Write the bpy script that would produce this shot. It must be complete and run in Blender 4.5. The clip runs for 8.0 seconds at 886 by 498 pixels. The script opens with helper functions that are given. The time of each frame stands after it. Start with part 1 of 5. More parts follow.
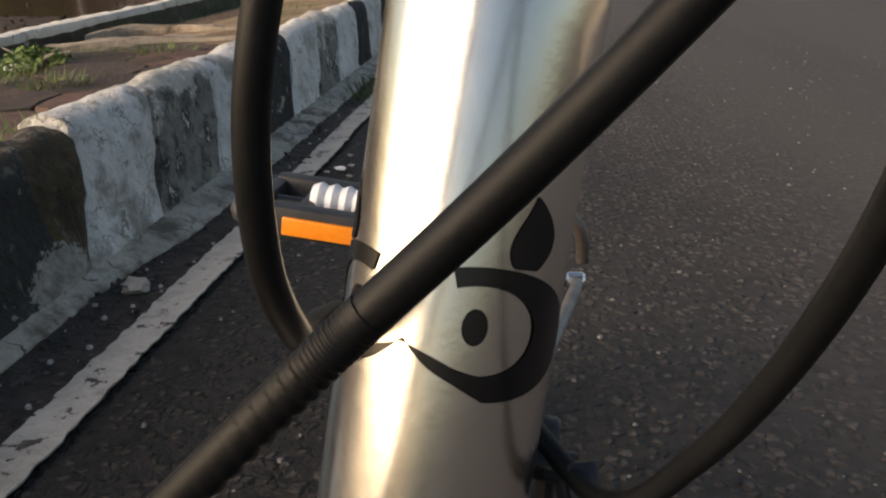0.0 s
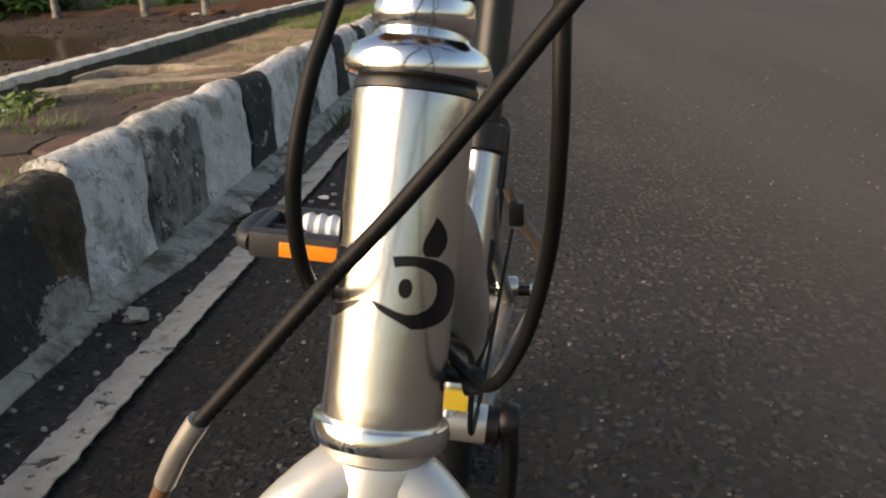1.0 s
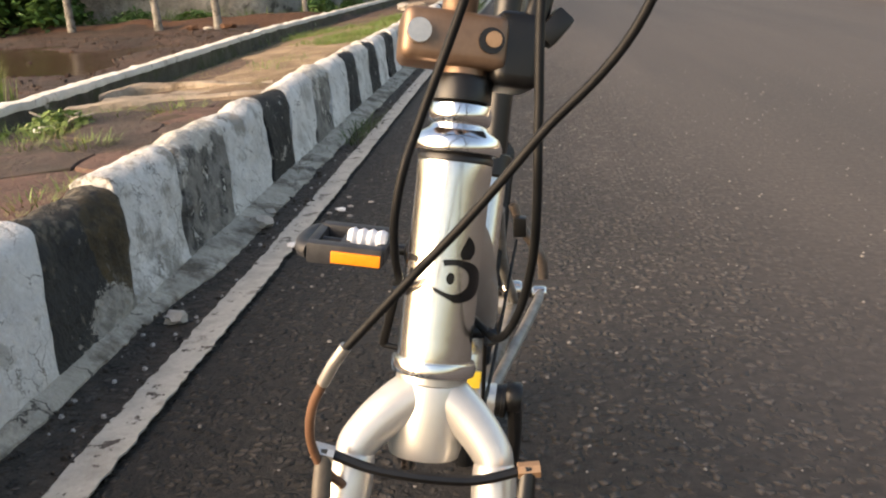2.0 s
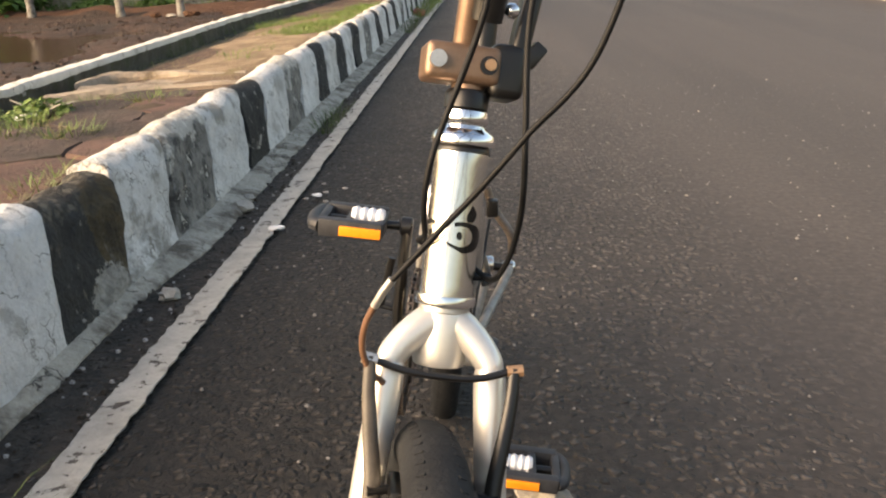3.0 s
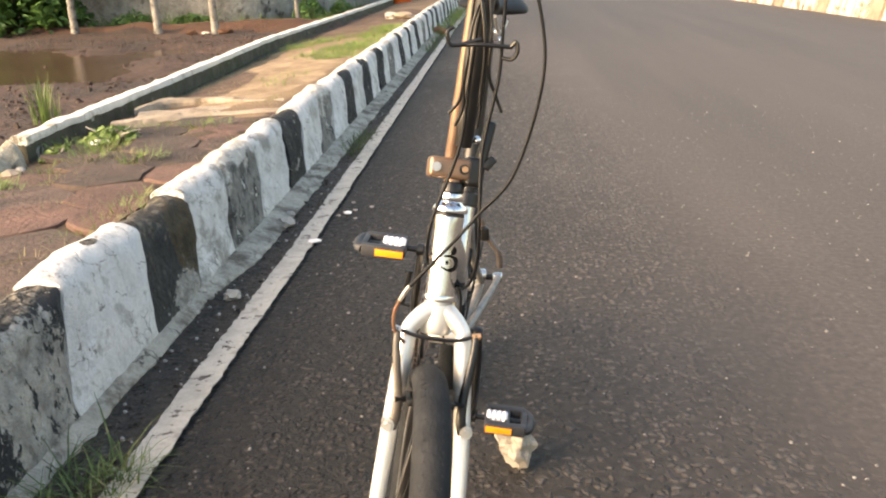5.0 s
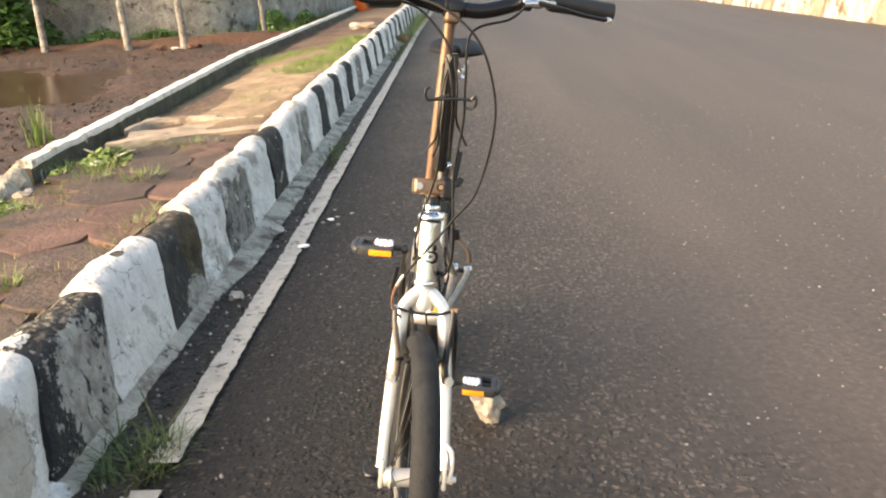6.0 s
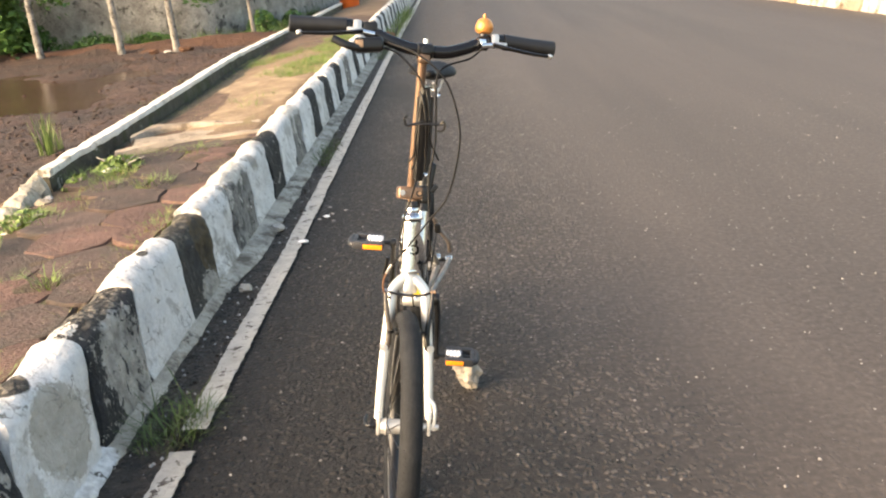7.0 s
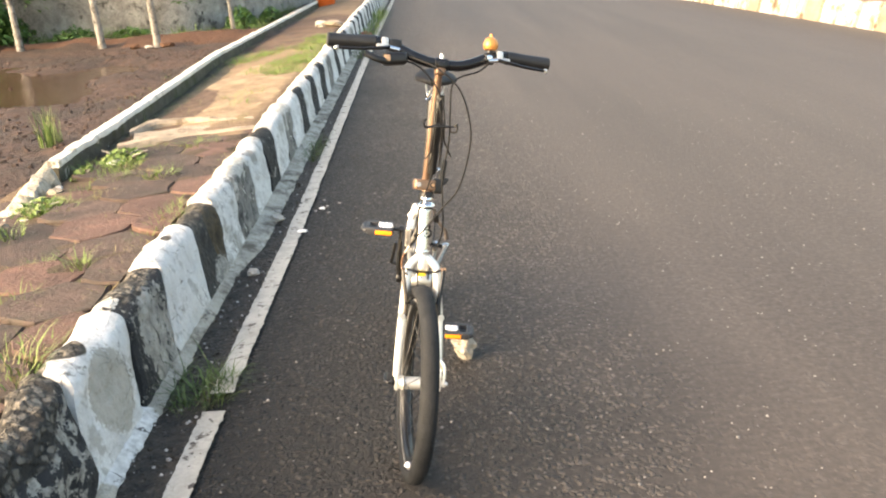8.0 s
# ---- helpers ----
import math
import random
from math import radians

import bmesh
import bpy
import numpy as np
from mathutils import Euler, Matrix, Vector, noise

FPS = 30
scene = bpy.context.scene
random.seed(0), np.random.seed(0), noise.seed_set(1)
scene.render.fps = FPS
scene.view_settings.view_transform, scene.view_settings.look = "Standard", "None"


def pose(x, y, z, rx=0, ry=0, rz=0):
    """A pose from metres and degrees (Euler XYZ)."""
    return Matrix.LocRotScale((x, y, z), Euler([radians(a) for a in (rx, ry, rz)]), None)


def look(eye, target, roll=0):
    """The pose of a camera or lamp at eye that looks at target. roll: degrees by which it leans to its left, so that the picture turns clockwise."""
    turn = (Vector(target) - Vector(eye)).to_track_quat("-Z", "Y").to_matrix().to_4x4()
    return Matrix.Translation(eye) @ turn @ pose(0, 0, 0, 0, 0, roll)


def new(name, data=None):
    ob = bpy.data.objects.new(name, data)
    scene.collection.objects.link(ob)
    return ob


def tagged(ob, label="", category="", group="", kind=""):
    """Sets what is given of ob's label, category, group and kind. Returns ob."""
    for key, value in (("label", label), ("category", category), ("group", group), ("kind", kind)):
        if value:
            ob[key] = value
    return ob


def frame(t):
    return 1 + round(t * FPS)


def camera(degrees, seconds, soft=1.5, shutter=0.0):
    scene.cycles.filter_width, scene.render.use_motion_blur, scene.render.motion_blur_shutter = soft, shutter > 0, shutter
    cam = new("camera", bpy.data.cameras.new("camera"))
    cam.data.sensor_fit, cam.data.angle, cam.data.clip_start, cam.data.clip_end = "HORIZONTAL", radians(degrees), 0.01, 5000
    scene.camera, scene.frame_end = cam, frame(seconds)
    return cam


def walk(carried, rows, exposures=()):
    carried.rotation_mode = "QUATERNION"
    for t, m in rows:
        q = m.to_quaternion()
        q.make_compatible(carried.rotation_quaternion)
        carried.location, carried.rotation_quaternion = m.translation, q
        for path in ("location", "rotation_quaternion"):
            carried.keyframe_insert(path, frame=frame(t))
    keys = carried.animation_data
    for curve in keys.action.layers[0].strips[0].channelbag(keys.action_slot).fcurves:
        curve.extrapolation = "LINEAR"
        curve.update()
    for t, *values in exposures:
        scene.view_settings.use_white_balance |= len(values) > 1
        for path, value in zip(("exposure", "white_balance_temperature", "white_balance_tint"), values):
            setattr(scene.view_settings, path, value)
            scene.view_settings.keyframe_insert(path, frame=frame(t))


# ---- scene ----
cam = camera(54.0, 8.0, soft=2.1)
PATH = [
    (0, (0.072, 0.033, 0.661), (-0.155, 1.897, -0.028), -0.7),
    (0.5, (0.079, -0.012, 0.67), (-0.14, 1.849, -0.029), -1.6),
    (1, (0.099, -0.085, 0.696), (-0.095, 1.8, 0.058), -2.6),
    (1.5, (0.111, -0.175, 0.731), (-0.113, 1.715, 0.118), -3.1),
    (3, (0.086, -0.437, 0.795), (-0.03, 1.452, 0.148), -1.9),
    (3.5, (0.109, -0.543, 0.837), (0.025, 1.344, 0.18), -2.0),
    (4, (0.133, -0.642, 0.888), (0.007, 1.248, 0.247), -1.8),
    (4.5, (0.142, -0.752, 0.923), (-0.023, 1.137, 0.289), -1.2),
    (5.8, (0.155, -1.233, 1.084), (0.035, 0.661, 0.453), -3.1),
    (6, (0.155, -1.301, 1.103), (0.065, 0.594, 0.469), -3.1),
    (6.5, (0.181, -1.459, 1.171), (0.105, 0.429, 0.515), -4.4),
    (7, (0.201, -1.653, 1.229), (0.126, 0.234, 0.571), -4.6),
    (7.5, (0.169, -1.833, 1.283), (0.082, 0.052, 0.622), -3.3),
    (8, (0.1, -1.98, 1.311), (0.102, -0.095, 0.644), -3.2),
]
walk(cam, [(t, look(eye, target, roll)) for t, eye, target, roll in PATH],
     [(0, -0.4, 6800, 14), (0.3, 0.24, 6800, 14), (0.5, 0.45, 6800, 14), (0.7, 0.2, 6850, 14), (1.0, -0.20, 7000, 14), (1.2, 0.12, 7050, 14), (1.5, 0.5, 7150, 16),
      (3.0, 0.66, 7450, 14.5), (3.5, 0.85, 7500, 14), (4.5, 1.23, 7450, 14), (6.0, 1.22, 7300, 13.5), (7.0, 1.24, 7250, 13), (7.5, 1.22, 7250, 12), (8.0, 1.5, 7200, 11)])

# ---- world, sun, exposure ----
world = bpy.data.worlds.new("sky")
scene.world = world
world.use_nodes = True
wn = world.node_tree.nodes
sky = wn.new("ShaderNodeTexSky")
sky.sky_type, sky.sun_disc = "NISHITA", False
SUN_EL, SUN_AZ = 23.0, 241.0            # degrees: height, compass bearing (0 = +y, 90 = +x)
sky.sun_elevation, sky.sun_rotation = radians(SUN_EL), radians(SUN_AZ)
sky.air_density, sky.dust_density = 1.3, 3.0
wn["Background"].inputs["Strength"].default_value = 0.19
world.node_tree.links.new(sky.outputs[0], wn["Background"].inputs["Color"])
sun = new("sun", bpy.data.lights.new("sun", "SUN"))
sun.data.energy, sun.data.angle, sun.data.color = 5.6, radians(68), (1.0, 0.80, 0.58)
_e, _a = radians(SUN_EL), radians(SUN_AZ)
sun.matrix_world = look(Vector((math.cos(_e) * math.sin(_a), math.cos(_e) * math.cos(_a), math.sin(_e))) * 30, (0, 0, 0))


# ---- materials ----
AGGREGATE = ((0.018, 0.016, 0.013), (0.27, 0.24, 0.195))


def shade(name, low, high, scale=8.0, rough=(0.6, 0.9), metal=0.0, bump=0.0, bump_scale=60.0, spots=None, spot_scale=3.0, spot_edge=(0.5, 0.62),
          spec=0.5, vary=0.0, cells=None, wear_and_light=None, bare=None, tight=(0.48, 0.96), patches=(), cracks=None, chips=None, flecks=None):
    """A surface with two scales of variation. spots: a third colour in patches; cells: (scale, colour a, colour b, share) of grains; vary: change from piece to piece;
    patches: stains with a torn edge, (axes, centre, centre, radius, radius, raggedness, colour a, colour b); cracks: (scale, width, colour); chips: (scale, threshold, colour a, colour b) of flaked paint."""
    m = bpy.data.materials.new(name)
    m.use_nodes = True
    nt = m.node_tree
    n, li = nt.nodes, nt.links
    b = n["Principled BSDF"]
    geo = n.new("ShaderNodeNewGeometry")

    def noise_tex(s, detail=6.0, rough_=0.6):
        t = n.new("ShaderNodeTexNoise")
        t.inputs["Scale"].default_value, t.inputs["Detail"].default_value, t.inputs["Roughness"].default_value = s, detail, rough_
        li.new(geo.outputs["Position"], t.inputs["Vector"])
        return t

    def ramp(src, lo, hi):
        r = n.new("ShaderNodeMapRange")
        r.inputs["From Min"].default_value, r.inputs["From Max"].default_value = lo, hi
        li.new(src, r.inputs["Value"])
        return r.outputs["Result"]

    def mix(fac, a, c):
        x = n.new("ShaderNodeMix")
        x.data_type = "RGBA"
        li.new(fac, x.inputs["Factor"])
        for sock, val in ((x.inputs["A"], a), (x.inputs["B"], c)):
            if isinstance(val, tuple):
                sock.default_value = (*val, 1)
            else:
                li.new(val, sock)
        return x.outputs["Result"]

    def calc(op, a, c, d=None):
        x = n.new("ShaderNodeMath")
        x.operation = op
        for k, val in enumerate((a, c) if d is None else (a, c, d)):
            if isinstance(val, (int, float)):
                x.inputs[k].default_value = val
            else:
                li.new(val, x.inputs[k])
        return x.outputs[0]

    big = noise_tex(scale)
    fine = noise_tex(scale * 9, 4)
    add = n.new("ShaderNodeMath")
    add.operation = "MULTIPLY_ADD"
    li.new(fine.outputs["Fac"], add.inputs[0])
    add.inputs[1].default_value = 0.45
    li.new(big.outputs["Fac"], add.inputs[2])
    col = mix(ramp(add.outputs[0], *tight), low, high)
    height = None
    # Grain fades rightward over the same span as the painted light.
    if wear_and_light:
        x0, x1, dark, pale = wear_and_light
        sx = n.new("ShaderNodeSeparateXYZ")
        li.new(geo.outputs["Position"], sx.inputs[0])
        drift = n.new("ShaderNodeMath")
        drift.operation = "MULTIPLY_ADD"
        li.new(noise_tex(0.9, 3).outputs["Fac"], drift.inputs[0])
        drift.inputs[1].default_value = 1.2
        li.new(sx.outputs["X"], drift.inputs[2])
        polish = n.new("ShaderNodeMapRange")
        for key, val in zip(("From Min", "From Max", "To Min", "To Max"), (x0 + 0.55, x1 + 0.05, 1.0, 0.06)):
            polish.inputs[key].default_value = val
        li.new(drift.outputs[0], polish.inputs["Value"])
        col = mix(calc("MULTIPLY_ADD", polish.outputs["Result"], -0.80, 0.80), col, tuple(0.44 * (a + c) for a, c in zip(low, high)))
    if cells:
        s, ca, cb, share = cells
        v = n.new("ShaderNodeTexVoronoi")
        v.inputs["Scale"].default_value = s
        warp = noise_tex(s * 0.55, 2)
        off = n.new("ShaderNodeVectorMath")
        off.operation = "MULTIPLY_ADD"
        li.new(warp.outputs["Color"], off.inputs[0])
        off.inputs[1].default_value = (1.6 / s,) * 3
        li.new(geo.outputs["Position"], off.inputs[2])
        li.new(off.outputs[0], v.inputs["Vector"])
        sep = n.new("ShaderNodeSeparateColor")
        li.new(v.outputs["Color"], sep.inputs[0])
        grain = mix(sep.outputs[1], ca, cb)
        pick = n.new("ShaderNodeMath")
        pick.operation = "MULTIPLY"
        li.new(ramp(sep.outputs[0], 1 - share - 0.10, 1 - share + 0.10), pick.inputs[0])
        li.new(ramp(v.outputs["Distance"], 0.62, 0.28), pick.inputs[1])
        if wear_and_light:
            wear = n.new("ShaderNodeMath")
            wear.operation = "MULTIPLY"
            li.new(pick.outputs[0], wear.inputs[0])
            li.new(polish.outputs["Result"], wear.inputs[1])
            pick = wear
        col = mix(pick.outputs[0], col, grain)
        height = pick.outputs[0]
    if spots:
        patch = noise_tex(spot_scale, 9, 0.68)
        col = mix(ramp(patch.outputs["Fac"], *spot_edge), col, spots)
    if chips:
        s, cut, ca, cb = chips
        flake = calc("MULTIPLY_ADD", noise_tex(s * 4.5, 4, 0.7).outputs["Fac"], 0.35, noise_tex(s, 8, 0.62).outputs["Fac"])
        gone = ramp(flake, cut, cut + 0.022)
        col = mix(gone, col, mix(ramp(noise_tex(s * 3, 5).outputs["Fac"], 0.35, 0.65), ca, cb))
        height = calc("MULTIPLY", gone, -1.0)
    if bare or patches:
        sb = n.new("ShaderNodeSeparateXYZ")
        li.new(geo.outputs["Position"], sb.inputs[0])
    def stones(ca, cb):
        """Pebbles with darker gaps between them: their colour, and how far they stand proud."""
        v = n.new("ShaderNodeTexVoronoi")
        v.inputs["Scale"].default_value = 46.0
        off = n.new("ShaderNodeVectorMath")
        off.operation = "MULTIPLY_ADD"
        li.new(noise_tex(34.0, 3).outputs["Color"], off.inputs[0])
        off.inputs[1].default_value = (0.028,) * 3
        li.new(geo.outputs["Position"], off.inputs[2])
        li.new(off.outputs[0], v.inputs["Vector"])
        sep = n.new("ShaderNodeSeparateColor")
        li.new(v.outputs["Color"], sep.inputs[0])
        tint = calc("MULTIPLY_ADD", noise_tex(22.0, 5).outputs["Fac"], 0.8, calc("MULTIPLY_ADD", sep.outputs[0], 0.62, -0.40))
        rock = mix(ramp(tint, 0.0, 0.75), ca, cb)
        gap = ramp(v.outputs["Distance"], 0.36, 0.62)
        return mix(gap, rock, ca), calc("SUBTRACT", 1.0, gap)

    for axes, c0, c1, r0, r1, amp, ca, cb in patches:
        du = calc("DIVIDE", calc("SUBTRACT", sb.outputs[axes[0]], c0), r0)
        dv = calc("DIVIDE", calc("SUBTRACT", sb.outputs[axes[1]], c1), r1)
        far = calc("ADD", calc("MULTIPLY", du, du), calc("MULTIPLY", dv, dv))
        reach = min(r0, r1)
        fringe = calc("MULTIPLY_ADD", noise_tex(9.0 / reach, 4, 0.7).outputs["Fac"], 3.2 * amp, noise_tex(1.3 / reach, 9, 0.68).outputs["Fac"]) if amp > 0.15 and "Z" in axes else noise_tex(1.3 / reach, 9, 0.68).outputs["Fac"]
        ragged = calc("MULTIPLY_ADD", fringe, 4.0 * amp, calc("SUBTRACT", 1.0 - 2.0 * amp - (6.4 * amp * amp if amp > 0.15 and "Z" in axes else 0.0), far))
        inside = ramp(ragged, 0.0, 0.12)
        if ca == AGGREGATE[0]:
            rock, proud = stones(ca, cb)
            lumps = calc("MULTIPLY", calc("MULTIPLY", inside, proud), 2.4)
            height = lumps if height is None else calc("ADD", calc("MULTIPLY", height, calc("SUBTRACT", 1.0, inside)), lumps)
        else:
            rock = mix(ramp(noise_tex(2.6 / reach, 6).outputs["Fac"], 0.36, 0.64), ca, cb)
        col = mix(inside, col, rock)
    if flecks:
        s, cut, ca = flecks
        stretch = n.new("ShaderNodeMapping")
        stretch.inputs["Scale"].default_value = (1.0, 1.0, 0.45)
        li.new(geo.outputs["Position"], stretch.inputs["Vector"])
        drips = noise_tex(s, 7, 0.7)
        li.new(stretch.outputs[0], drips.inputs["Vector"])
        col = mix(ramp(drips.outputs["Fac"], cut, cut + 0.03), col, ca)
    if bare:
        edge, colours = bare
        along = calc("MULTIPLY_ADD", calc("MINIMUM", calc("MAXIMUM", calc("SUBTRACT", sb.outputs["Y"], 2.0), 0.0), 10.0), 0.011, sb.outputs["X"])
        torn = calc("MULTIPLY_ADD", noise_tex(7.0, 8, 0.66).outputs["Fac"], 0.20, along)
        rock, proud = stones(*colours)
        col = mix(ramp(torn, edge + 0.106, edge + 0.094), col, rock)
    if cracks:
        s, width, cc = cracks
        v = n.new("ShaderNodeTexVoronoi")
        v.feature = "DISTANCE_TO_EDGE"
        v.inputs["Scale"].default_value = s
        off = n.new("ShaderNodeVectorMath")
        off.operation = "MULTIPLY_ADD"
        li.new(noise_tex(s * 1.3, 4).outputs["Color"], off.inputs[0])
        off.inputs[1].default_value = (0.9 / s,) * 3
        li.new(geo.outputs["Position"], off.inputs[2])
        li.new(off.outputs[0], v.inputs["Vector"])
        line = calc("MULTIPLY", ramp(v.outputs["Distance"], width, width * 0.3), ramp(noise_tex(s * 0.7, 3).outputs["Fac"], 0.46, 0.56))
        col = mix(line, col, cc)
    # Shade by the kerb and sky sheen farther off, painted in as tone.
    if wear_and_light:
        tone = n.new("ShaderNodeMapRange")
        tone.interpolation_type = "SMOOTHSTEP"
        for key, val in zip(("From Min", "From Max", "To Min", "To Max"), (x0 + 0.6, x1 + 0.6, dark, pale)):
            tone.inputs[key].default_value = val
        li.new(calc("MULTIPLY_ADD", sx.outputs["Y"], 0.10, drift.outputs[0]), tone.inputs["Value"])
        # Value takes the painted light and the lengthwise wear streaks together.
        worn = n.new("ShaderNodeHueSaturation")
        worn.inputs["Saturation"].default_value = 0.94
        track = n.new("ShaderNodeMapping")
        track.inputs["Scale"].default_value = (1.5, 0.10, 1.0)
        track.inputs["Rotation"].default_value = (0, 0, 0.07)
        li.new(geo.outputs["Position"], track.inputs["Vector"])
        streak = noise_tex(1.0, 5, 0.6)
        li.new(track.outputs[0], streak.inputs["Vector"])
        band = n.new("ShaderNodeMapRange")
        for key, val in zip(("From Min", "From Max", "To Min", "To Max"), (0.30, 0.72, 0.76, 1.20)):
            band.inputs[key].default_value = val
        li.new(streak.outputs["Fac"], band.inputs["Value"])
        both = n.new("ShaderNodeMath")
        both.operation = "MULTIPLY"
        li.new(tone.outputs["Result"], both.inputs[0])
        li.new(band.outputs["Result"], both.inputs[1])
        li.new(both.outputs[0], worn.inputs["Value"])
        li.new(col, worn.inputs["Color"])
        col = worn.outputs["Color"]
    if vary:
        info = n.new("ShaderNodeObjectInfo")
        hsv = n.new("ShaderNodeHueSaturation")
        mr = n.new("ShaderNodeMapRange")
        mr.inputs["To Min"].default_value, mr.inputs["To Max"].default_value = 1 - vary, 1 + vary
        li.new(info.outputs["Random"], mr.inputs["Value"])
        li.new(mr.outputs["Result"], hsv.inputs["Value"])
        li.new(col, hsv.inputs["Color"])
        col = hsv.outputs["Color"]
    li.new(col, b.inputs["Base Color"])
    rr = n.new("ShaderNodeMapRange")
    rr.inputs["To Min"].default_value, rr.inputs["To Max"].default_value = rough
    li.new(fine.outputs["Fac"], rr.inputs["Value"])
    li.new(rr.outputs["Result"], b.inputs["Roughness"])
    b.inputs["Metallic"].default_value = metal
    b.inputs["Specular IOR Level"].default_value = spec
    if bump:
        bp = n.new("ShaderNodeBump")
        bp.inputs["Strength"].default_value, bp.inputs["Distance"].default_value = min(1.0, bump), 0.6 * max(1.0, bump) / bump_scale
        relief = noise_tex(bump_scale, 5, 0.65)
        li.new(relief.outputs["Fac"], bp.inputs["Height"])
        if wear_and_light:
            li.new(calc("MULTIPLY_ADD", polish.outputs["Result"], 0.88, -0.06), bp.inputs["Strength"])
        if height is not None:
            b2 = n.new("ShaderNodeBump")
            b2.inputs["Strength"].default_value, b2.inputs["Distance"].default_value = min(1.0, bump), 0.4 * max(1.0, bump) / cells[0] if cells else 0.003
            li.new(height, b2.inputs["Height"])
            li.new(bp.outputs[0], b2.inputs["Normal"])
            bp = b2
        li.new(bp.outputs[0], b.inputs["Normal"])
    return m


# Last span sets painted shade beside the kerb, brightening rightward and with distance.
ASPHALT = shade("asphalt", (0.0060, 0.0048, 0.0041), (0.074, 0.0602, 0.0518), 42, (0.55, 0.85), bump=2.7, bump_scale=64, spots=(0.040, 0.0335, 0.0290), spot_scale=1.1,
                spot_edge=(0.48, 1.0), cells=(58, (0.0090, 0.0072, 0.0060), (0.285, 0.246, 0.218), 0.54), spec=0.45, wear_and_light=(-0.25, 1.35, 0.30, 1.72), tight=(0.60, 0.87))
GUTTER = shade("gutter_dirt", (0.0085, 0.0065, 0.0050), (0.062, 0.047, 0.035), 22, bump=2.0, bump_scale=55, spots=(0.10, 0.082, 0.064), spot_scale=17, spot_edge=(0.60, 0.70), tight=(0.56, 0.90),
               cells=(70, (0.014, 0.011, 0.009), (0.13, 0.105, 0.085), 0.3))
LINE_PAINT = shade("line_paint", (0.29, 0.277, 0.247), (0.55, 0.53, 0.48), 9, (0.5, 0.8), bump=0.8, bump_scale=70, spots=(0.20, 0.18, 0.155), spot_scale=9, spot_edge=(0.56, 0.70), chips=(20, 0.775, (0.035, 0.029, 0.024), (0.12, 0.10, 0.085)))
CEMENT = ((0.20, 0.187, 0.165), (0.42, 0.40, 0.355))
CREAM = ((0.44, 0.42, 0.375), (0.72, 0.70, 0.645))


def kerb_paint(name, low, high, **more):
    """Limewash or tar paint on rough concrete, flaked and stained."""
    base = dict(scale=11, rough=(0.6, 0.9), bump=1.0, bump_scale=38, cracks=(13.0, 0.022, (0.24, 0.225, 0.20)))
    base.update(more)
    return shade(name, low, high, **base)


W_LOW, W_HIGH = (0.52, 0.51, 0.49), (0.79, 0.78, 0.755)
T_LOW, T_HIGH = (0.0055, 0.0060, 0.0070), (0.019, 0.020, 0.022)
KERB_WHITE = kerb_paint("white_kerb_paint", W_LOW, W_HIGH, spots=(0.42, 0.405, 0.375), spot_scale=6, spot_edge=(0.53, 0.63), chips=(15, 0.83, *CEMENT))
KERB_STREAKED = kerb_paint("streaked_kerb_paint", (0.47, 0.46, 0.435), (0.76, 0.75, 0.725), spots=(0.30, 0.285, 0.255), spot_scale=8, spot_edge=(0.52, 0.62), chips=(13, 0.80, *CEMENT))
KERB_WORN = kerb_paint("scuffed_kerb_paint", W_LOW, W_HIGH, spots=(0.44, 0.43, 0.40), spot_scale=11, spot_edge=(0.555, 0.64), chips=(15, 0.84, *CEMENT),
                       bare=(-0.985, AGGREGATE), patches=(("XY", -0.925, 1.10, 0.020, 0.030, 0.10, *AGGREGATE),))
KERB_PATCHED = kerb_paint("peeling_kerb_paint", W_LOW, W_HIGH, spots=(0.46, 0.445, 0.41), spot_scale=9, spot_edge=(0.56, 0.62), cracks=(11.0, 0.022, (0.24, 0.225, 0.20)),
                          patches=(("YZ", 0.215, 0.165, 0.120, 0.125, 0.30, (0.36, 0.335, 0.285), (0.47, 0.445, 0.39)), ("XY", -0.970, 0.185, 0.085, 0.062, 0.12, *AGGREGATE), ("XY", -1.010, 0.05, 0.065, 0.09, 0.12, *AGGREGATE)))
KERB_DARK = kerb_paint("half_peeled_black_paint", T_LOW, T_HIGH, chips=(17, 0.74, *CEMENT), cracks=None, flecks=(26, 0.56, (0.011, 0.0115, 0.013)),
                       patches=(("YZ", 0.660, 0.090, 0.165, 0.215, 0.42, *CEMENT), ("XY", -0.945, 0.66, 0.065, 0.22, 0.45, *AGGREGATE), ("XY", -0.950, 0.50, 0.040, 0.07, 0.40, *CREAM)))
KERB_BROKEN = kerb_paint("bare_aggregate_kerb", T_LOW, (0.030, 0.031, 0.034), chips=(18, 0.695, *CEMENT), cracks=None, bare=(-0.895, AGGREGATE),
                         patches=(("YZ", -0.25, 0.36, 0.25, 0.145, 0.12, *AGGREGATE),))
KERB_MOSS = kerb_paint("mossy_kerb_paint", T_LOW, (0.026, 0.025, 0.021), chips=(15, 0.84, *CEMENT), cracks=None, bare=(-0.893, ((0.022, 0.019, 0.014), (0.17, 0.148, 0.108))), flecks=(24, 0.60, (0.10, 0.088, 0.066)),
                       patches=(("YZ", 1.565, 0.20, 0.090, 0.19, 0.30, (0.020, 0.014, 0.005), (0.064, 0.043, 0.014)), ("YZ", 1.47, 0.035, 0.11, 0.075, 0.40, (0.16, 0.15, 0.13), (0.36, 0.34, 0.30))))
